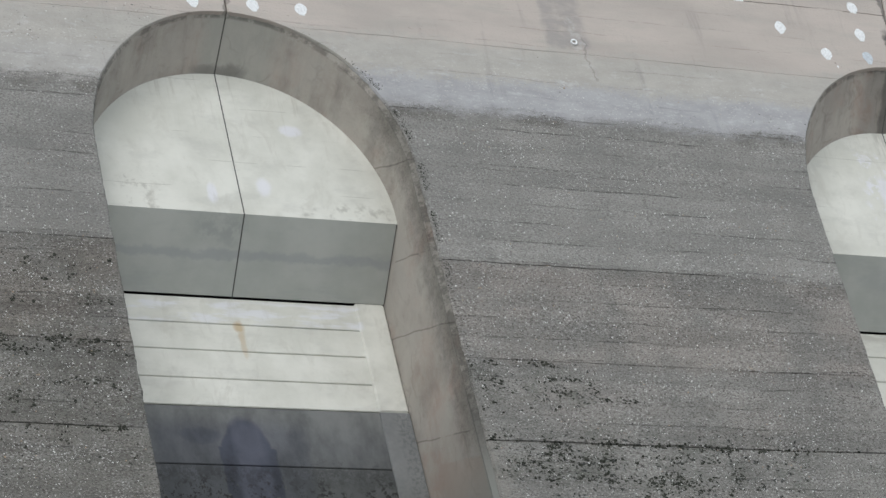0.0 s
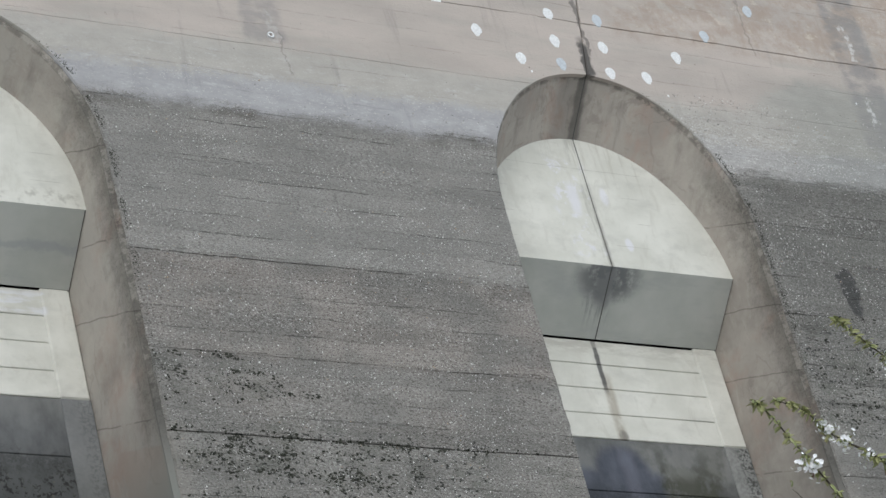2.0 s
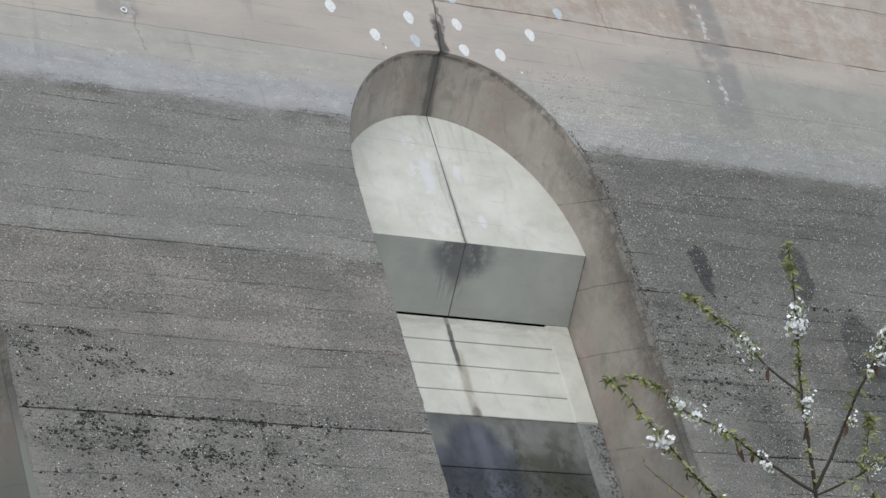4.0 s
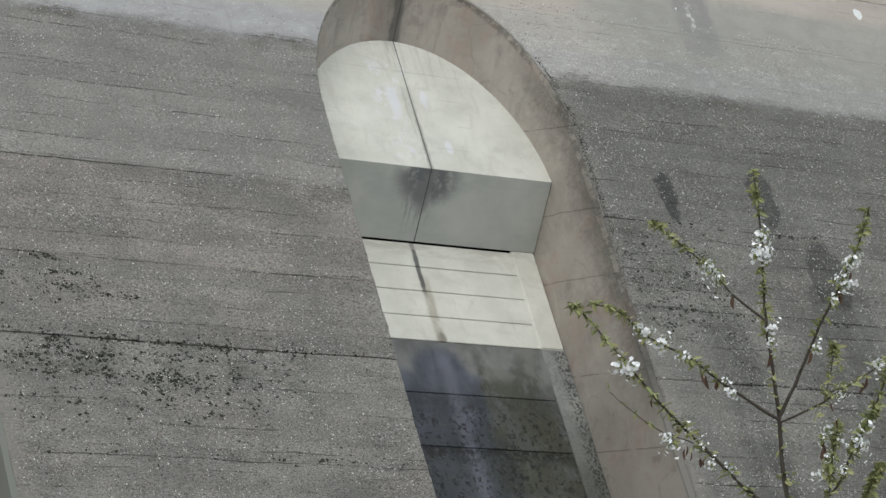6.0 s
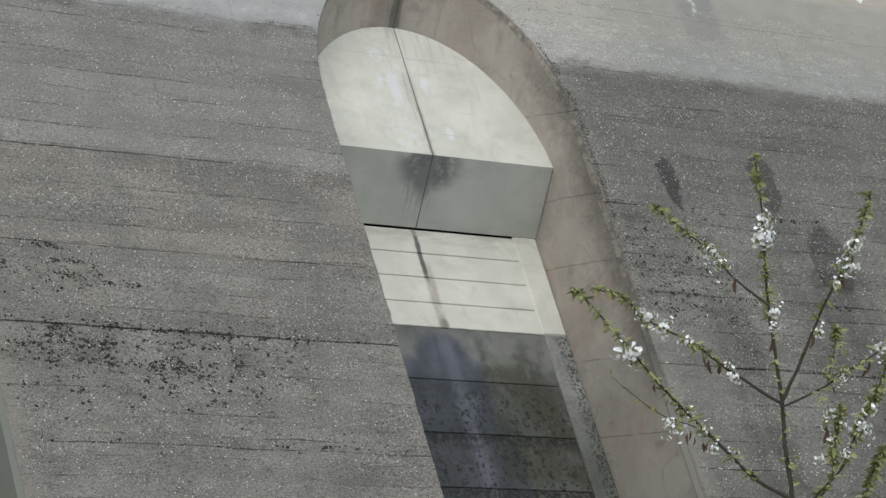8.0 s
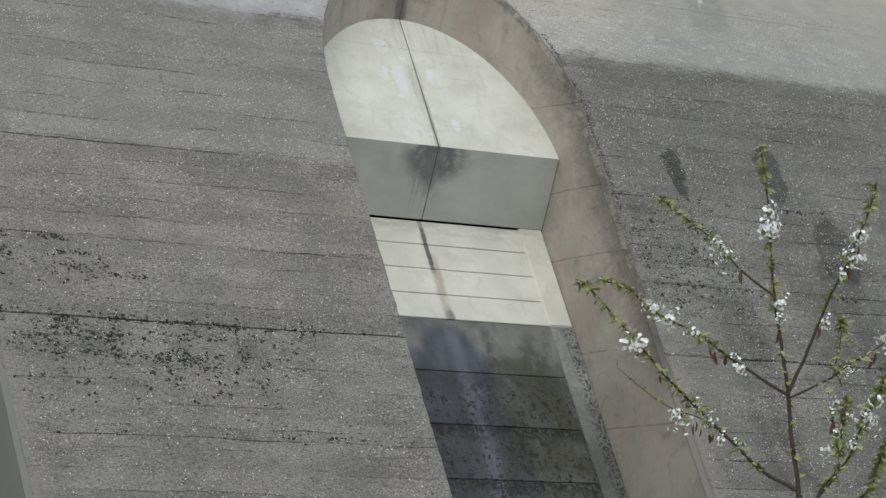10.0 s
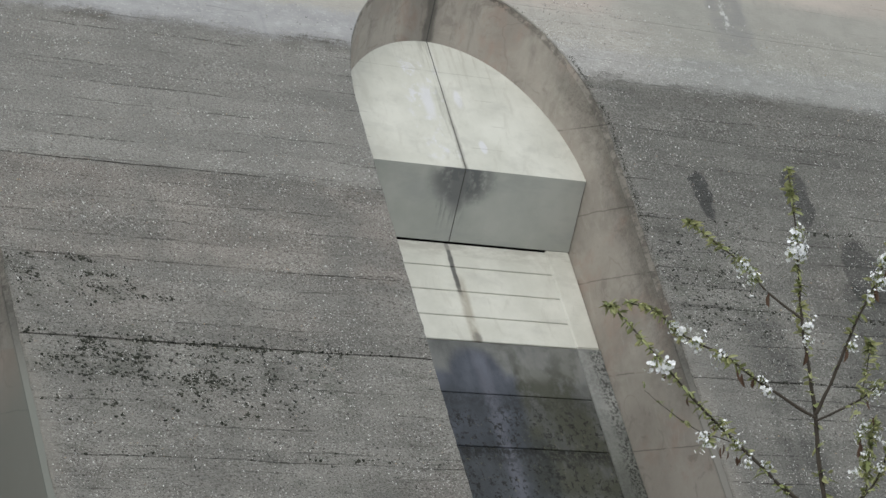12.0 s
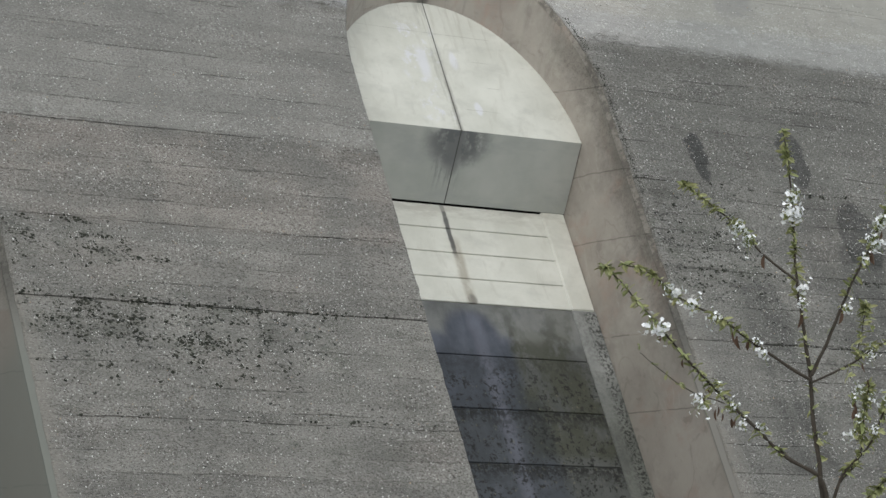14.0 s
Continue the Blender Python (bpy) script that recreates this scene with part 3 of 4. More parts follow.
sheet(bm, [[(x, y, 0) for x in (-3000, -60, 0, 60, 3000)] for y in (-3000, -60, -8, 60, 3000)])
tagged(part("ground", bm, GRAVEL, None), "pale gravel ground below the dam", "ground", kind="structure")

X_LO, X_HI, TOP = -15.0, 45.0, 15.0
dam = tagged(_place(new("dam_wall"), WALL), "weathered concrete dam face leaning back, cast in lifts", "dam", kind="structure")
bm = bmesh.new()
prof = [(-FOOT - 1, -2.75), (TOP, -2.75), (TOP + 2, -6.5), (-FOOT - 9, -22)]
ends = [[bm.verts.new((x, y, z)) for y, z in prof] for x in (X_LO - 30, X_HI + 30)]
for i in range(4):
    bm.faces.new((ends[0][i], ends[0][(i + 1) % 4], ends[1][(i + 1) % 4], ends[1][i]))
bm.faces.new(ends[0][::-1])
bm.faces.new(ends[1])
bmesh.ops.recalc_face_normals(bm, faces=bm.faces)
part("body", bm, FACE, dam)

LIFTS = [-15.0, -12.9, -10.9, -9.0, -7.1, -5.2, -3.3, -1.45, 0.45, 2.2, 3.55, 5.75, 7.93, 9.68, 12.1, 14.2, 16.2, 17.9]
GAPE = {-3.3: 0.03, -1.45: 0.055, 2.2: 0.012, 5.75: 0.045, 7.93: 0.03, 9.68: 0.055, 12.1: 0.025}     # how far each joint is eaten out


def joint_x(k, s):
    """The joint between the blocks; the second one strays above its crown."""
    return (15.0 * k if k != 2 else 30.6) + (0.17 * min(3.0, max(0.0, -s)) if k == 1 else 0.0)


def wobble(x, s, k=0.0):
    return 0.018 * noise.noise((x * 1.3, s * 3, k)) + 0.008 * noise.noise((x * 6, s * 3, k + 5))


def ragged_edge(s, k):
    return 0.022 * noise.noise((s * 2.3, k, 0.0)) + 0.014 * noise.noise((s * 8.0, k, 3.0))


def face_z(k, s0, x, s):
    """How far the worn face stands out."""
    return 0.012 * noise.noise((k * 3.1, s0 * 1.7, 0)) + 0.03 * noise.noise((x * 0.4, s * 0.5, 2.0))


def lift_piece(k, s0, s1):
    """One lift of one block, its edges broken and its ends following the recesses."""
    left = NICHES[k] if 0 <= k < 3 else None
    right = NICHES[k + 1] if 0 <= k + 1 < 3 else None
    near = 0 <= k <= 1
    cols = 110 if near else 16
    ss = [s0, s0 + 0.016] + [s0 + 0.03 + (s1 - s0 - 0.06) * i / 24 for i in range(1, 24)]
    for nc in (left, right):
        if nc and s0 < nc[1] < s1 - 0.1:
            ss += [nc[1] + d for d in (0.001, 0.01, 0.03, 0.07, 0.13, 0.2, 0.3)]
    ss = sorted(v for v in ss if s0 <= v < s1 - 0.03) + [s1 - 0.016, s1]
    rows = []
    off = 0.012 * noise.noise((k * 3.1, s0 * 1.7, 0))
    for s in ss:
        a = joint_x(k, s) + (half_width(s, left[1], left[2], HALF + 0.07) if left else 0) + 0.012
        b = joint_x(k + 1, s) - (half_width(s, right[1], right[2], HALF + 0.015 + 0.055 * max(0.0, 1 - (s - right[1]) / 3.2)) if right else 0) - 0.012
        a += ragged_edge(s, 1) * bool(left and s > left[1] + 0.5)
        b -= ragged_edge(s, 2) * bool(right and s > right[1] + 0.5)
        row = [(a, -s, off - 0.03)]
        for i in range(cols + 1):
            x = a + 0.03 + (b - a - 0.06) * i / cols
            edge = wobble(x, s0 if abs(s - s0) < 0.1 else s1, 1) if s in (ss[0], ss[1], ss[-1], ss[-2]) else 0
            z = face_z(k, s0, x, s)
            if s in (s0, s1):
                eaten = max(0.0, 0.55 + 1.1 * noise.noise((x * 0.55, s * 2, 9.0)) + 0.5 * noise.noise((x * 3, s, 4.0)))
                z -= GAPE.get(s, 0.006) * min(1.3, eaten) + 0.002
            row.append((x, -(s + edge), z))
        row.append((b, -s, off - 0.03))
        rows.append([(row[0][0], row[0][1], -2.7)] + row + [(row[-1][0], row[-1][1], -2.7)])
    first = [(x, y, -2.7) for x, y, z in rows[0]]
    last = [(x, y, -2.7) for x, y, z in rows[-1]]
    bm = bmesh.new()
    sheet(bm, [last] + rows[::-1] + [first])
    return bm


for k in (-1, 0, 1, 2):
    for s0, s1 in zip(LIFTS, LIFTS[1:]):
        part("concrete_lift", lift_piece(k, s0, s1), FACE, dam)


# ---------------------------------------------------------------- the recesses
def arc(s0, rise, x0, side, y_off, z, count=28):
    """Half an arch from the crown down one side to its springing."""
    pts = []
    for i in range(count + 1):
        a = math.pi / 2 * i / count
        pts.append((x0 + side * HALF * math.sin(a), -(s0 + rise * (1 - math.cos(a))) - y_off, z))
    return pts


def niche(index):
    x0, oc, orise, ic, irise = NICHES[index]
    ob = thing("arched_recess", WALL, ("arched concrete recess with pale planks and a rust spot", "arched concrete recess with sooty leaking joint above dark slabs", "arched concrete recess at the far block's joint")[index], "recess", "arched recesses of the dam", "structure")
    g = 0.012
    for side in (-1, 1):
        # the arched part of the reveal
        outer = arc(oc, orise, x0, side, 0, -0.14)
        outer = [(x, y - 0.02, z) for x, y, z in outer]
        inner = arc(ic, irise, x0, side, P_Y, P_Z - 0.02)
        lip = [(x0 + side * (HALF + 0.09) * math.sin(math.pi / 2 * i / 28), -(oc - 0.03 + (orise + 0.03) * (1 - math.cos(math.pi / 2 * i / 28))), -0.04) for i in range(29)]
        shift = [(x0 + side * g if abs(x - x0) < g else x, y, z) for x, y, z in inner]
        outer[0] = (x0 + side * g, outer[0][1], outer[0][2])
        lip[0] = (x0 + side * g, lip[0][1], lip[0][2])
        rows = [lip, outer]
        for i in range(1, 7):
            f = i / 6
            rows.append([tuple(Vector(a).lerp(Vector(b), f)) for a, b in zip(outer, shift)])
        bm = bmesh.new()
        sheet(bm, rows)
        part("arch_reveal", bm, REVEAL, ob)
        # the straight side below the springing
        xs = x0 + side * HALF
        bm = bmesh.new()
        y_o, y_i = outer[-1][1], inner[-1][1]
        low = -FOOT - 1
        cols = [((xs + side * 0.09, y_o + 0.02, -0.04), (xs + side * 0.09, low, -0.04)), ((xs, y_o, -0.14), (xs, low, -0.14)), ((xs, y_i, P_Z - 0.02), (xs, low, P_Z - 0.02)), ((xs, -4.16, P_Z - 0.02), (xs, low, P_Z - 0.4)), ((xs, -5.2, Q_Z - 0.1), (xs, low, Q_Z - 0.1))]
        sheet(bm, [[tuple(Vector(a).lerp(Vector(b), i / 24)) for i in range(25)] for a, b in cols])
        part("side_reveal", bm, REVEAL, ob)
        # half of the upper panel
        bm = bmesh.new()
        rows = []
        for i in range(25):
            a = (i / 24) ** 1.6
            s = ic + a * (3.31 - ic)
            w = half_width(s, ic, irise, HALF) if s < ic + irise else HALF
            w = max(w, 0.06)
            rows.append([(x0 + side * (g + (w + 0.02 - g) * j / 10), -s - P_Y, P_Z) for j in range(11)])
        sheet(bm, rows)
        part("upper_panel", bm, PALE, ob)
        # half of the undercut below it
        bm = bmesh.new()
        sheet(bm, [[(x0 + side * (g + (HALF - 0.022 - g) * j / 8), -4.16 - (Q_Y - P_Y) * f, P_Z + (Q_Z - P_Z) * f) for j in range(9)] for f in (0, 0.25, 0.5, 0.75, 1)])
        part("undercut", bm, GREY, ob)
        # jambs beside planks and slabs
        bm = bmesh.new()
        jx = sorted((x0 + side * 2.475, x0 + side * (HALF - 0.014)))
        slab(bm, jx[0], jx[1], -7.60, -5.14, Q_Z - 0.4, Q_Z, 0.035)
        part("jamb", bm, PALE, ob)
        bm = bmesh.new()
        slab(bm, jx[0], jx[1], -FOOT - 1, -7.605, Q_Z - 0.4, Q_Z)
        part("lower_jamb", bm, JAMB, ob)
    bm = bmesh.new()
    inset = [(-oc - 0.02 + 0.014, -0.14), (-ic - P_Y + 0.012, P_Z - 0.008), (-4.155, P_Z - 0.008), (-5.15, Q_Z)]
    sheet(bm, [[(x0 + d, y, z) for d in (-0.04, 0.04)] for y, z in inset])
    part("joint_filler", bm, FILLER, ob, "dark grey joint filler")
    marks = [5.18, 5.77, 6.37, 6.99, 7.59]
    for a, b in zip(marks, marks[1:]):
        bm = bmesh.new()
        slab(bm, x0 - 2.52, x0 + 2.52, -b + 0.006, -a - 0.006, Q_Z - 0.39, Q_Z - 0.035)
        part("plank", bm, PALE, ob)
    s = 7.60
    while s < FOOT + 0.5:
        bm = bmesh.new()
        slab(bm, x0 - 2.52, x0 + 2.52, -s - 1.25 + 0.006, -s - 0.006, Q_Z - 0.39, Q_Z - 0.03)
        part("slab", bm, DARK_SLAB, ob)
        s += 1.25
    # added near-black sheet: the shade in the gaps is put into its colour
    bm = bmesh.new()
    slab(bm, x0 - HALF, x0 + HALF, -FOOT, -4.0, Q_Z - 0.5, Q_Z - 0.42, 0)
    part("shade_backing", bm, DARK, ob)
    return ob


for i in range(3):
    niche(i)


# ---------------------------------------------------------------- patches on the face
def patch(x, y, r, material, label):
    """A flat dab of mortar with an uneven rim and a slight run at its foot."""
    bm = bmesh.new()
    rim, top = [], []
    k0 = 0 if x < joint_x(1, -y) else 1
    z0 = face_z(k0, max(v for v in LIFTS if v <= -y), x, -y)
    for i in range(20):
        a = 2 * math.pi * i / 20
        k = r * (1 + 0.16 * noise.noise((x * 3 + math.cos(a), y * 3 + math.sin(a), 0)))
        k *= 1.22 if math.sin(a) < -0.85 else 1.0
        rim.append(bm.verts.new((x + k * math.cos(a) * 0.9, y + k * math.sin(a) * 1.05, z0 - 0.03)))
        top.append(bm.verts.new((x + 0.9 * k * math.cos(a) * 0.9, y + 0.9 * k * math.sin(a) * 1.05, z0 + 0.005)))
    mid = bm.verts.new((x, y, z0 + 0.008))
    for i in range(20):
        j = (i + 1) % 20
        bm.faces.new((rim[i], rim[j], top[j], top[i]))
        bm.faces.new((top[i], top[j], mid))
    part("mortar_patch", bm, material, dam, label)


for dx, y in ((-3.35, 1.53), (-2.55, 0.82), (-1.62, 0.21), (-0.34, 2.42), (-0.55, 1.58), (-0.60, 0.84), (0.95, 2.44), (0.72, 1.62), (0.65, 0.86), (0.63, 0.17), (1.57, 0.19), (2.56, 0.88)):
    patch(15 + dx, y, 0.155, FADED if y > 1.6 else PATCH, "white mortar patch")
    if abs(dx + 2) < 1:
        patch(30.6 + dx, y + 0.2, 0.155, PATCH, "white mortar patch")
for x, y in ((14.39, 0.21), (18.55, 1.63), (20.05, 2.57)):
    patch(x, y, 0.15, FADED, "faded bluish mortar patch")
for x, y in ((-0.68, -0.04), (0.55, 0.0), (1.54, 0.01), (-1.69, 0.03), (2.44, 0.77)):
    patch(x, y + 0.02, 0.15, PATCH, "white mortar patch")
for x, y in ((13.55, -0.12), (17.0, -0.25), (22.3, 0.3)):
    patch(x, y, 0.03, PATCH, "small white mortar dab")

# a ring target for surveying
target = thing("survey_target", WALL @ Matrix.Translation((7.37, -0.16, 0.02)), "white ring target with dark centre on the dam", "survey mark")
bm = bmesh.new()
sheet(bm, [[(r * math.cos(2 * math.pi * i / 28), r * math.sin(2 * math.pi * i / 28), z) for i in range(29)] for r, z in ((0.072, -0.02), (0.072, 0.018), (0.066, 0.022), (0.046, 0.022), (0.040, 0.018), (0.040, -0.02))])
part("ring", bm, PATCH, target, "white painted ring")
bm = bmesh.new()
bmesh.ops.create_circle(bm, cap_ends=True, segments=24, radius=0.045)
part("centre", bm, FACE, target)

# ---------------------------------------------------------------- bare stones and growth on the face
def lumps(spots, rnd, sides, tall):
    """Many small flat-topped lumps on the face in one mesh: spots of x, y, radius, stretch along x, stretch along y."""
    verts, faces = [], []
    for x, y, r, ax, ay in spots:
        k = min(2, max(-1, int(x // 15.0)))
        lift = max(v for v in LIFTS if v <= -y)
        z = face_z(k, lift, x, -y)
        b = len(verts)
        turn = rnd.uniform(0, 6.28)
        ring = [(turn + 2 * math.pi * i / sides, r * rnd.uniform(0.6, 1.15)) for i in range(sides)]
        verts += [(x + q * ax * math.cos(a), y + q * ay * math.sin(a), z - 0.012) for a, q in ring]
        h = tall * r * rnd.uniform(0.6, 1.3)
        verts += [(x + 0.72 * q * ax * math.cos(a), y + 0.72 * q * ay * math.sin(a), z + h) for a, q in ring]
        faces += [(b + i, b + (i + 1) % sides, b + sides + (i + 1) % sides, b + sides + i) for i in range(sides)]
        faces.append(tuple(b + sides + i for i in range(sides)))
    me = bpy.data.meshes.new("lumps")
    me.from_pydata(verts, [], faces)
    return me


def clear_of_recess(x, y):
    """On the face and not over a recess."""
    for x0, oc, orise, ic, irise in NICHES:
        if abs(x - x0) < half_width(-y, oc, orise, HALF) + 0.16:
            return False
    return True


def strewn(name, spots, material, label, category, seed, sides, tall):
    me = lumps(spots, random.Random(seed), sides, tall)
    me.materials.append(material)
    ob = tagged(new(name, me), label, category, kind="stuff")
    ob.matrix_world = WALL


# pebbles lie thickest in bands between the board marks
dice = random.Random(5)
pebbles = []
for x0, x1, y0, y1, per in ((-6.5, 12.3, -14.0, -2.2, 420), (17.6, 28.6, -13.6, -2.0, 420), (16.5, 29.0, -2.0, -0.1, 380), (3.0, 12.0, -2.2, -1.3, 50), (-6.5, -1.5, -2.2, -0.2, 180)):
    for _ in range(int((x1 - x0) * (y1 - y0) * per)):
        x, y = dice.uniform(x0, x1), dice.uniform(y0, y1)
        thick = 0.42 + 0.75 * noise.noise((x * 0.35, y * 1.9, 4.0)) + 0.5 * noise.noise((x * 0.5, y * 0.6, 8.0)) + 0.45 * noise.noise((x * 2.5, y * 4.0, 1.0))
        if dice.random() < thick and clear_of_recess(x, y):
            pebbles.append((x, y, 0.0065 + 0.0135 * dice.random() ** 2.6, dice.uniform(0.9, 1.4), dice.uniform(0.8, 1.2)))
strewn("aggregate_stones", pebbles, STONE, "pale pebbles laid bare in the weathered concrete face", "pebbles", 6, 5, 0.45)

# moss sits along joints and board marks, thinning out downwards
growth = []
for x0, x1, y, drop, count in ((3.2, 5.0, -7.98, 0.12, 40), (4.7, 5.7, -8.30, 0.42, 95), (3.2, 4.8, -8.35, 0.7, 60), (5.7, 6.8, -8.73, 0.05, 30), (3.2, 8.2, -9.62, 0.12, 120),
                               (3.2, 5.6, -9.75, 0.75, 240), (5.2, 7.0, -10.38, 0.10, 60), (5.4, 7.6, -9.9, 0.9, 130), (6.8, 8.3, -9.95, 0.75, 90), (6.0, 8.8, -10.5, 0.9, 80),
                               (3.2, 7.0, -10.4, 1.0, 120), (8.0, 11.5, -9.62, 0.06, 35), (8.8, 11.8, -11.9, 0.5, 12), (3.0, 12.0, -12.0, 0.08, 22),
                               (18.6, 20.6, -6.35, 0.5, 70), (18.5, 21.0, -7.0, 1.5, 150), (18.4, 24.0, -5.72, 0.06, 60), (19.0, 26.0, -7.95, 0.08, 50), (18.5, 26.0, -9.66, 0.08, 60),
                               (-6.4, -3.2, -6.4, 1.0, 60), (-6.4, -3.2, -7.95, 0.3, 60), (-6.4, -3.2, -9.0, 1.4, 90),
                               (-6.4, -3.2, -6.20, 0.10, 45), (-6.4, -3.2, -7.11, 0.06, 40), (-6.4, -3.2, -7.88, 0.16, 70), (-6.4, -3.2, -8.14, 0.10, 50), (-6.4, -3.2, -8.75, 0.22, 80), (-6.4, -3.2, -9.66, 0.10, 60)):
    for _ in range(count):
        x = dice.uniform(x0, x1)
        yy = y - drop * dice.random() ** 1.4 + 0.10 * noise.noise((x * 0.8, y, 0.0))
        if noise.noise((x * 1.6, yy * 2.2, 3.0)) > dice.uniform(-0.5, 0.35) and clear_of_recess(x, yy):
            for _ in range(dice.randint(1, 6)):
                growth.append((x + dice.gauss(0, 0.045), yy + dice.gauss(0, 0.03), 0.007 + 0.024 * dice.random() ** 2.2, dice.uniform(0.8, 2.2), dice.uniform(0.7, 1.6)))
# and in the notch along the recesses' curved outer edges
for x0, oc, orise, ic, irise in NICHES[:2]:
    for _ in range(1300):
        sy = dice.uniform(1.4, 6.2) if dice.random() < 0.8 else dice.uniform(0.0, 9.0)
        x = x0 + half_width(sy, oc, orise, HALF) + 0.11 + abs(dice.gauss(0, 0.07))
        if sy > oc + 0.25 and noise.noise((sy * 1.7, x0, 6.0)) > -0.15:
            growth.append((x, -sy, 0.005 + 0.012 * dice.random() ** 2, 1.0, dice.uniform(0.9, 1.6)))
strewn("moss", growth, MOSS, "black-green moss clumps along joints of the concrete", "moss", 7, 6, 0.35)

# ---------------------------------------------------------------- the cherry tree
TREE = Matrix.Translation((-9.447, -40.507, 0)) @ Matrix.Rotation(radians(-34.46), 4, "Z")
tree = thing("cherry_tree", TREE, "young cherry tree with white blossom and fresh leaves", "tree")


def tube(bm, pts, r0, r1, sides=8):
    """A tapered, slightly knotted limb through the points."""
    rings = []
    for i, p in enumerate(pts):
        d = (pts[min(i + 1, len(pts) - 1)] - pts[max(i - 1, 0)]).normalized()
        a = d.orthogonal().normalized()
        b = d.cross(a)
        r = r0 + (r1 - r0) * i / (len(pts) - 1)
        r *= 1 + 0.18 * noise.noise(p * 14)
        rings.append([bm.verts.new(p + r * (math.cos(2 * math.pi * k / sides) * a + math.sin(2 * math.pi * k / sides) * b)) for k in range(sides)])
    for u, v in zip(rings, rings[1:]):
        for k in range(sides):
            bm.faces.new((u[k], u[(k + 1) % sides], v[(k + 1) % sides], v[k]))
    bm.faces.new(rings[0][::-1])
    bm.faces.new(rings[-1])


def smooth_line(knots, depth, lean, step=0.03):
    """A line through the knots, bent a little out of its plane."""
    k = [Vector((u, depth + lean * i / max(1, len(knots) - 1), v)) for i, (u, v) in enumerate(knots)]
    k = [k[0] * 2 - k[1]] + k + [k[-1] * 2 - k[-2]]
    out = []
    for a, b, c, d in zip(k, k[1:], k[2:], k[3:]):
        m = max(2, int((c - b).length / step))
        for i in range(m):
            t = i / m
            p = 0.5 * (2 * b + (c - a) * t + (2 * a - 5 * b + 4 * c - d) * t * t + (3 * b - 3 * c + d - a) * t ** 3)
            w = 0.006
            out.append(p + Vector((w * noise.noise(p * 9), w * noise.noise(p * 9 + Vector((5, 0, 0))), w * noise.noise(p * 9 + Vector((0, 5, 0))))))
    return out + [k[-2]]


def leaf_mesh(name, length, width, material, fold=0.35, droop=0.3, count=1, seed=0):
    """One tuft: narrow pointed leaves, folded along the middle and bowed."""
    rng = random.Random(seed)
    bm = bmesh.new()
    for c in range(count):
        turn = Matrix.Rotation(rng.uniform(0, 6.28), 4, "Z") @ Matrix.Rotation(rng.uniform(0.2, 1.1), 4, "Y") if count > 1 else Matrix()
        ln = length * rng.uniform(0.75, 1.2)
        rows = []
        for i in range(6):
            f = i / 5
            w = width * math.sin(math.pi * min(1, f * 0.9 + 0.08)) ** 0.8 * (1 if f < 1 else 0.05)
            z = -droop * ln * f * f
            rows.append([turn @ Vector((-w, ln * f, z + fold * w)), turn @ Vector((0, ln * f, z)), turn @ Vector((w, ln * f, z + fold * w))])
        sheet(bm, rows)
    me = bpy.data.meshes.new(name)
    bm.to_mesh(me)
    bm.free()
    me.materials.append(material)
    return me


def blossom_mesh(seed):
    """A hanging bunch of five-petalled flowers on their stalks."""
    rng = random.Random(seed)
    bm = bmesh.new()
    stalks = []
    for c in range(rng.randint(20, 27)):
        to = Vector((rng.gauss(0, 0.024), rng.gauss(0, 0.024), rng.gauss(-0.005, 0.028)))
        stalks.append(to)
        face = Matrix.Translation(to) @ (to + Vector((0, -0.03, 0.0))).to_track_quat("Z", "Y").to_matrix().to_4x4() @ Matrix.Rotation(rng.uniform(0, 6), 4, "Z")
        size = rng.uniform(0.0105, 0.0145)
        for k in range(5):
            pm = face @ Matrix.Rotation(2 * math.pi * k / 5, 4, "Z")
            cup = rng.uniform(0.2, 0.6)
            p = [(0, 0.001, 0), (-0.45, 0.5, 0.3), (-0.32, 0.95, 0.55), (0, 0.88, 0.5), (0.32, 0.95, 0.55), (0.45, 0.5, 0.3)]
            vs = [bm.verts.new(pm @ Vector((a * size, b * size, d * cup * size))) for a, b, d in p]
            bm.faces.new((vs[0], vs[5], vs[4], vs[3]))
            bm.faces.new((vs[0], vs[3], vs[2], vs[1]))
    split = len(bm.faces)
    for to in stalks:
        tube(bm, [Vector((0, 0, 0)), to * 0.5 + Vector((0, 0, 0.004)), to], 0.0012, 0.0009, 4)
    bm.faces.ensure_lookup_table()
    for f in bm.faces[split:]:
        f.material_index = 1
    me = bpy.data.meshes.new("blossom")
    bm.to_mesh(me)
    bm.free()
    me.materials.append(PETAL)
    me.materials.append(STEM)
    return me


TUFTS = [leaf_mesh("leaf_tuft", 0.046, 0.0080, LEAF, count=c, seed=40 + c) for c in (3, 4, 5, 6)]
LEAVES = [leaf_mesh("leaf", ln, ln * 0.19, LEAF, seed=i) for i, ln in enumerate((0.032, 0.045, 0.06))]
WITHERED = [leaf_mesh("withered_leaf", 0.075, 0.012, BROWN, 0.9, 0.1, seed=3), leaf_mesh("withered_leaf", 0.05, 0.009, BROWN, 0.9, 0.1, seed=4)]
BUNCHES = [blossom_mesh(s) for s in range(6)]
rng = random.Random(11)
BOUGHS = []


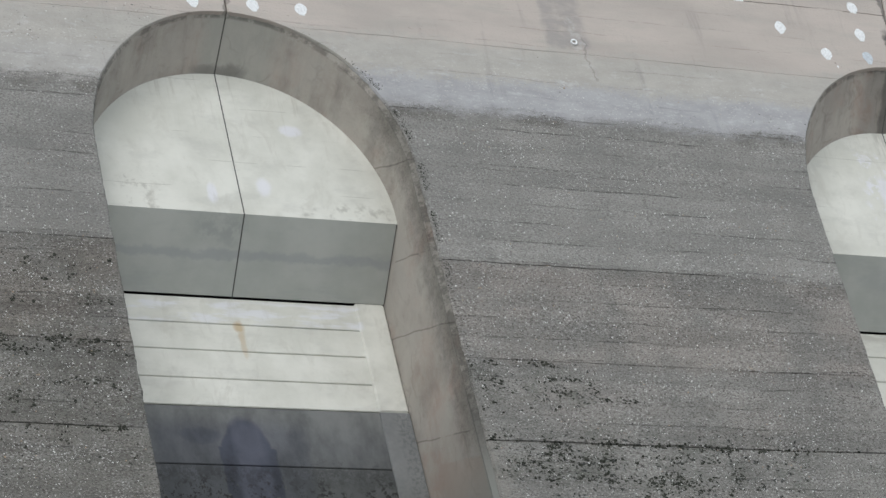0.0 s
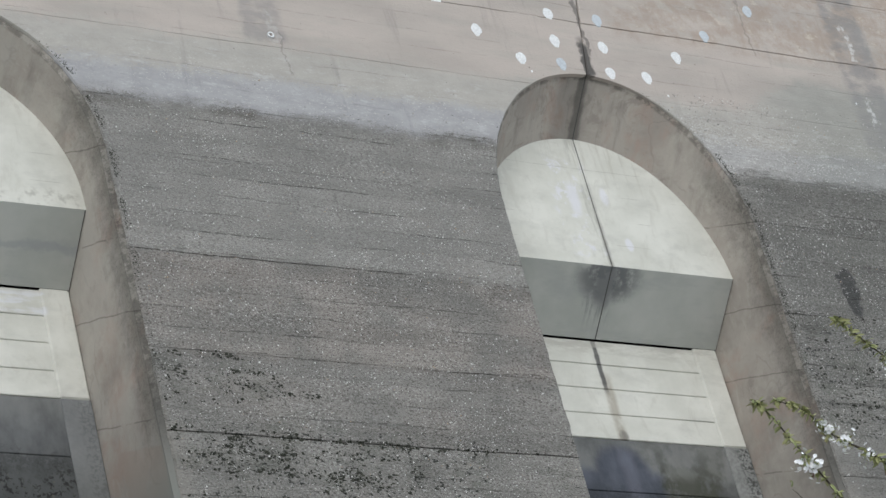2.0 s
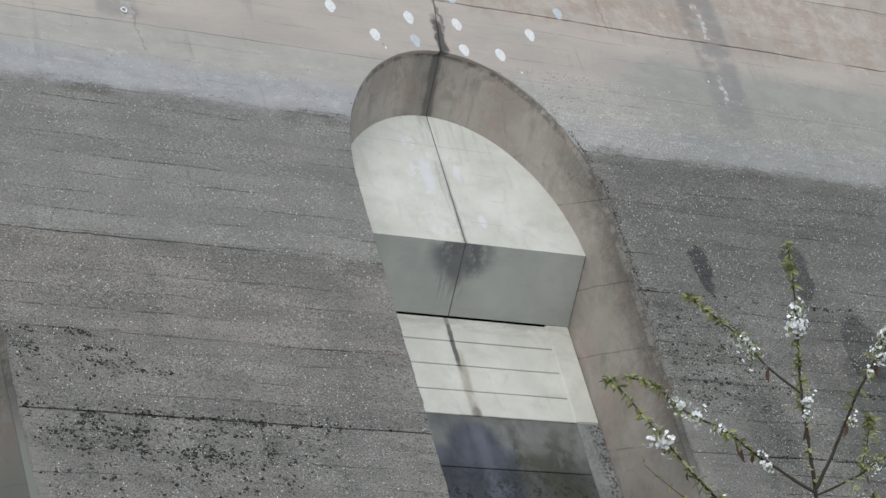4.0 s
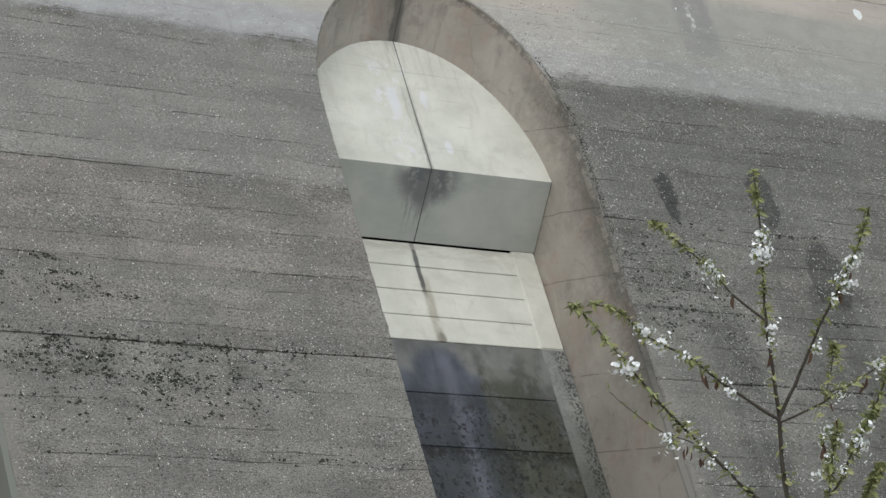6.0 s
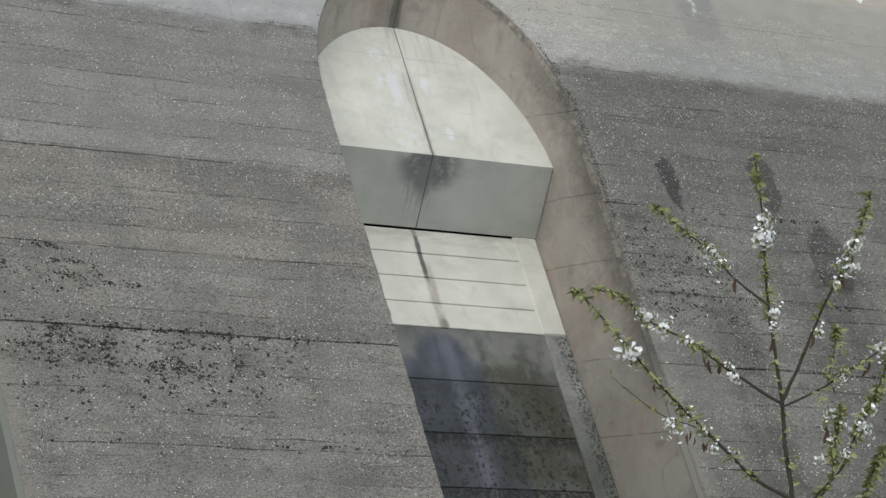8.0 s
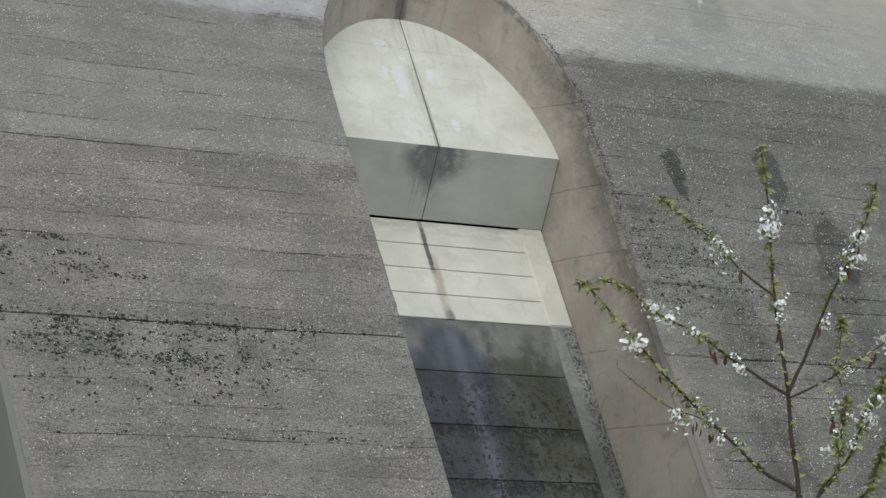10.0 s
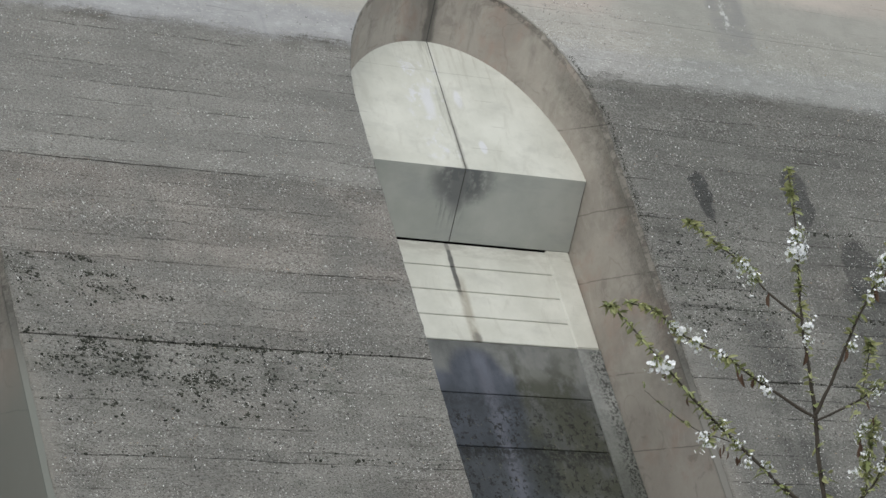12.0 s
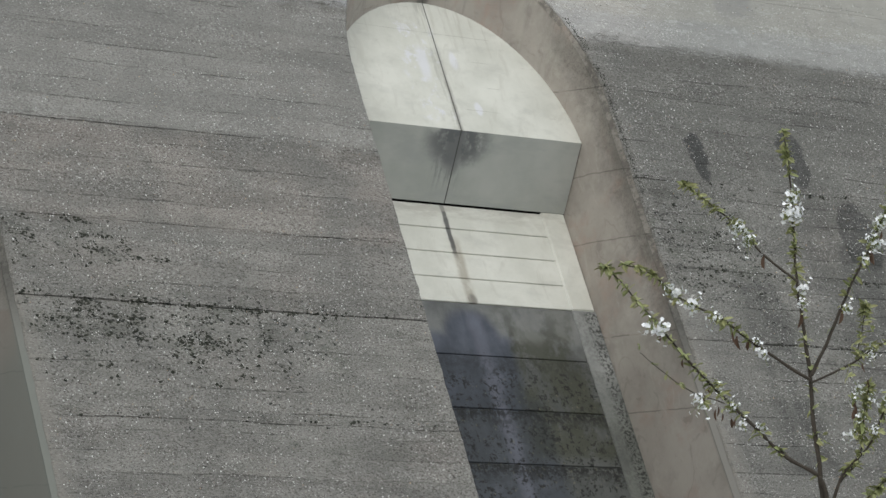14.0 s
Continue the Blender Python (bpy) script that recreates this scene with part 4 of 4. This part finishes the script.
def limb(name, knots, r0, r1, depth=0.0, lean=0.0, leafy=0.0, start=0.1):
    """A limb, its leaf tufts thick towards the tip."""
    line = smooth_line(knots, depth, lean)
    bm = bmesh.new()
    tube(bm, line, r0, r1)
    ob = part(name, bm, BARK, tree)
    BOUGHS.append((ob, line))
    n = int(2.0 * leafy * sum((a - b).length for a, b in zip(line, line[1:])))
    for _ in range(n):
        f = start + (1 - start) * rng.random() ** 0.7
        p = line[min(len(line) - 1, int(f * len(line)))]
        tip = f > 0.8
        leaf = new("leaf", rng.choice(TUFTS if rng.random() < 0.55 or tip else LEAVES))
        leaf.parent = ob
        way = Euler((rng.uniform(-0.9, 0.9), rng.uniform(-0.9, 0.9), rng.uniform(0, 6.28)))
        leaf.matrix_basis = Matrix.LocRotScale(p, way, Vector((1, 1, 1)) * rng.uniform(0.75, 1.35))
    return ob


limb("trunk", [(0.0, -0.05), (0.03, 0.6), (0.02, 1.3), (0.0, 2.0), (-0.03, 2.43), (-0.06, 2.69), (-0.08, 2.96), (-0.12, 3.29), (-0.15, 3.53), (-0.17, 3.86), (-0.19, 4.19), (-0.22, 4.42)], 0.030, 0.003, 0, 0.1, 9, 0.55)
limb("branch", [(-0.08, 2.99), (0.01, 3.19), (0.14, 3.50), (0.21, 3.64), (0.35, 3.94), (0.43, 4.19)], 0.011, 0.003, 0, -0.1, 18, 0.2)
limb("branch", [(-0.09, 2.97), (-0.24, 3.06), (-0.44, 3.19), (-0.62, 3.32), (-0.85, 3.43), (-1.00, 3.56), (-1.16, 3.61)], 0.010, 0.003, 0, -0.15, 20, 0.2)
limb("branch", [(0.01, 2.25), (-0.04, 2.41), (-0.25, 2.54), (-0.44, 2.72), (-0.62, 2.89), (-0.77, 3.04), (-0.90, 3.19), (-1.04, 3.35), (-1.19, 3.52), (-1.28, 3.60)], 0.013, 0.003, 0, -0.2, 24, 0.2)
limb("branch", [(-0.15, 3.53), (-0.31, 3.66), (-0.40, 3.76), (-0.48, 3.86), (-0.58, 3.95), (-0.78, 4.12)], 0.008, 0.003, 0, 0.2, 26, 0.3)
limb("branch", [(-0.08, 2.95), (0.11, 3.04), (0.31, 3.17), (0.51, 3.30), (0.65, 3.44)], 0.007, 0.003, 0, 0.2, 20, 0.2)
limb("branch", [(0.01, 2.20), (0.10, 2.44), (0.24, 2.59), (0.32, 2.77), (0.40, 2.94), (0.47, 3.09), (0.54, 3.28)], 0.010, 0.003, 0, -0.1, 42, 0.2)
limb("twig", [(0.18, 3.08), (0.22, 3.24), (0.25, 3.42)], 0.004, 0.002, 0.06, 0.05, 50, 0.2)
limb("twig", [(-0.58, 2.82), (-0.78, 2.90), (-0.93, 3.01), (-1.06, 3.12)], 0.0035, 0.0015, -0.1, 0.1, 5)
limb("twig", [(0.06, 2.36), (0.19, 2.53), (0.22, 2.73), (0.26, 2.95)], 0.006, 0.002, 0, 0.1, 50, 0.2)
limb("branch", [(0.0, 2.0), (0.22, 2.28), (0.38, 2.44), (0.45, 2.63), (0.52, 2.73)], 0.008, 0.003, 0, 0.1, 62, 0.3)


def hang(name, meshes, u, v, scale):
    """Hangs a bunch on the limb nearest to the place."""
    best = min(((p.x - u) ** 2 + (p.z - v) ** 2, i, j) for i, (_, line) in enumerate(BOUGHS) for j, p in enumerate(line))
    near = BOUGHS[best[1]][1][best[2]]
    u, v = u + (near.x - u) * 0.45, v + (near.z - v) * 0.45
    ob = new(name, rng.choice(meshes))
    ob.parent = BOUGHS[best[1]][0]
    ob.matrix_basis = Matrix.LocRotScale(Vector((u, BOUGHS[best[1]][1][best[2]].y - 0.01, v)), Euler((rng.uniform(-0.4, 0.4), rng.uniform(-0.4, 0.4), rng.uniform(0, 6.28))), Vector((1, 1, 1)) * scale)
    return ob


FULL = [(-0.16, 4.05), (-0.20, 3.94), (-0.13, 3.94), (-0.49, 3.87), (-0.44, 3.79), (0.31, 3.85), (0.35, 3.88), (0.32, 3.74), (-0.87, 3.46), (-0.76, 3.39), (-0.64, 3.30), (-1.04, 3.24), (-0.94, 3.25), (0.50, 3.30), (0.42, 2.94), (0.32, 2.86), (0.39, 2.81), (-0.73, 2.79)]
THIN = [(0.25, 3.77), (0.23, 3.66), (-0.09, 3.51), (-0.39, 3.19), (-0.38, 3.11), (-0.61, 2.93), (-0.74, 2.85), (-0.53, 2.82), (-0.37, 2.70), (-0.50, 2.68), (-0.11, 3.43), (0.15, 3.37), (0.28, 3.18), (0.27, 3.11), (0.15, 2.94), (0.11, 2.87), (0.19, 2.77), (0.26, 2.69), (0.08, 2.66)]
for u, v in FULL:
    hang("blossom", BUNCHES, u, v, rng.uniform(1.0, 1.2))
    if rng.random() < 0.6:
        hang("blossom", BUNCHES, u + rng.uniform(-0.03, 0.03), v + rng.uniform(-0.03, 0.03), rng.uniform(0.6, 0.8))
for u, v in THIN:
    hang("blossom", BUNCHES, u, v, rng.uniform(0.6, 0.85))
for u, v in [(-0.55, 3.22), (-0.45, 3.17), (-0.99, 3.21), (-0.61, 2.72), (-0.65, 2.75), (-0.68, 2.91), (0.23, 3.05), (0.09, 3.36), (-0.14, 3.35), (-0.83, 3.06), (0.14, 2.82), (0.44, 3.22), (0.42, 3.18), (-0.34, 3.68), (0.27, 3.70), (0.33, 3.80), (-0.52, 3.20), (-0.58, 2.70), (-0.63, 2.78), (-0.70, 2.88), (-0.55, 2.71), (0.13, 2.88), (0.25, 3.0)]:
    w = hang("withered_leaf", WITHERED, u, v, rng.uniform(0.85, 1.4))
    w.rotation_euler = (radians(-90) + rng.uniform(-0.25, 0.25), rng.uniform(-0.3, 0.3), rng.uniform(0, 6.28))
# leaves opening among the flowers
for u, v in FULL + THIN + [(-0.66, 2.98), (-0.64, 3.0), (-0.69, 2.99), (-0.62, 2.95), (-0.50, 3.26), (-0.56, 3.29), (-0.60, 2.76), (0.10, 2.72), (0.16, 2.80), (0.24, 2.84), (0.30, 2.66), (0.34, 3.26), (0.19, 3.18)]:
    for _ in range(rng.randint(0, 3)):
        w = hang("leaf", TUFTS, u + rng.uniform(-0.04, 0.04), v + rng.uniform(-0.05, 0.02), rng.uniform(0.7, 1.25))
        w.rotation_euler = (rng.uniform(-1.4, 1.4), rng.uniform(-1.4, 1.4), rng.uniform(0, 6.28))
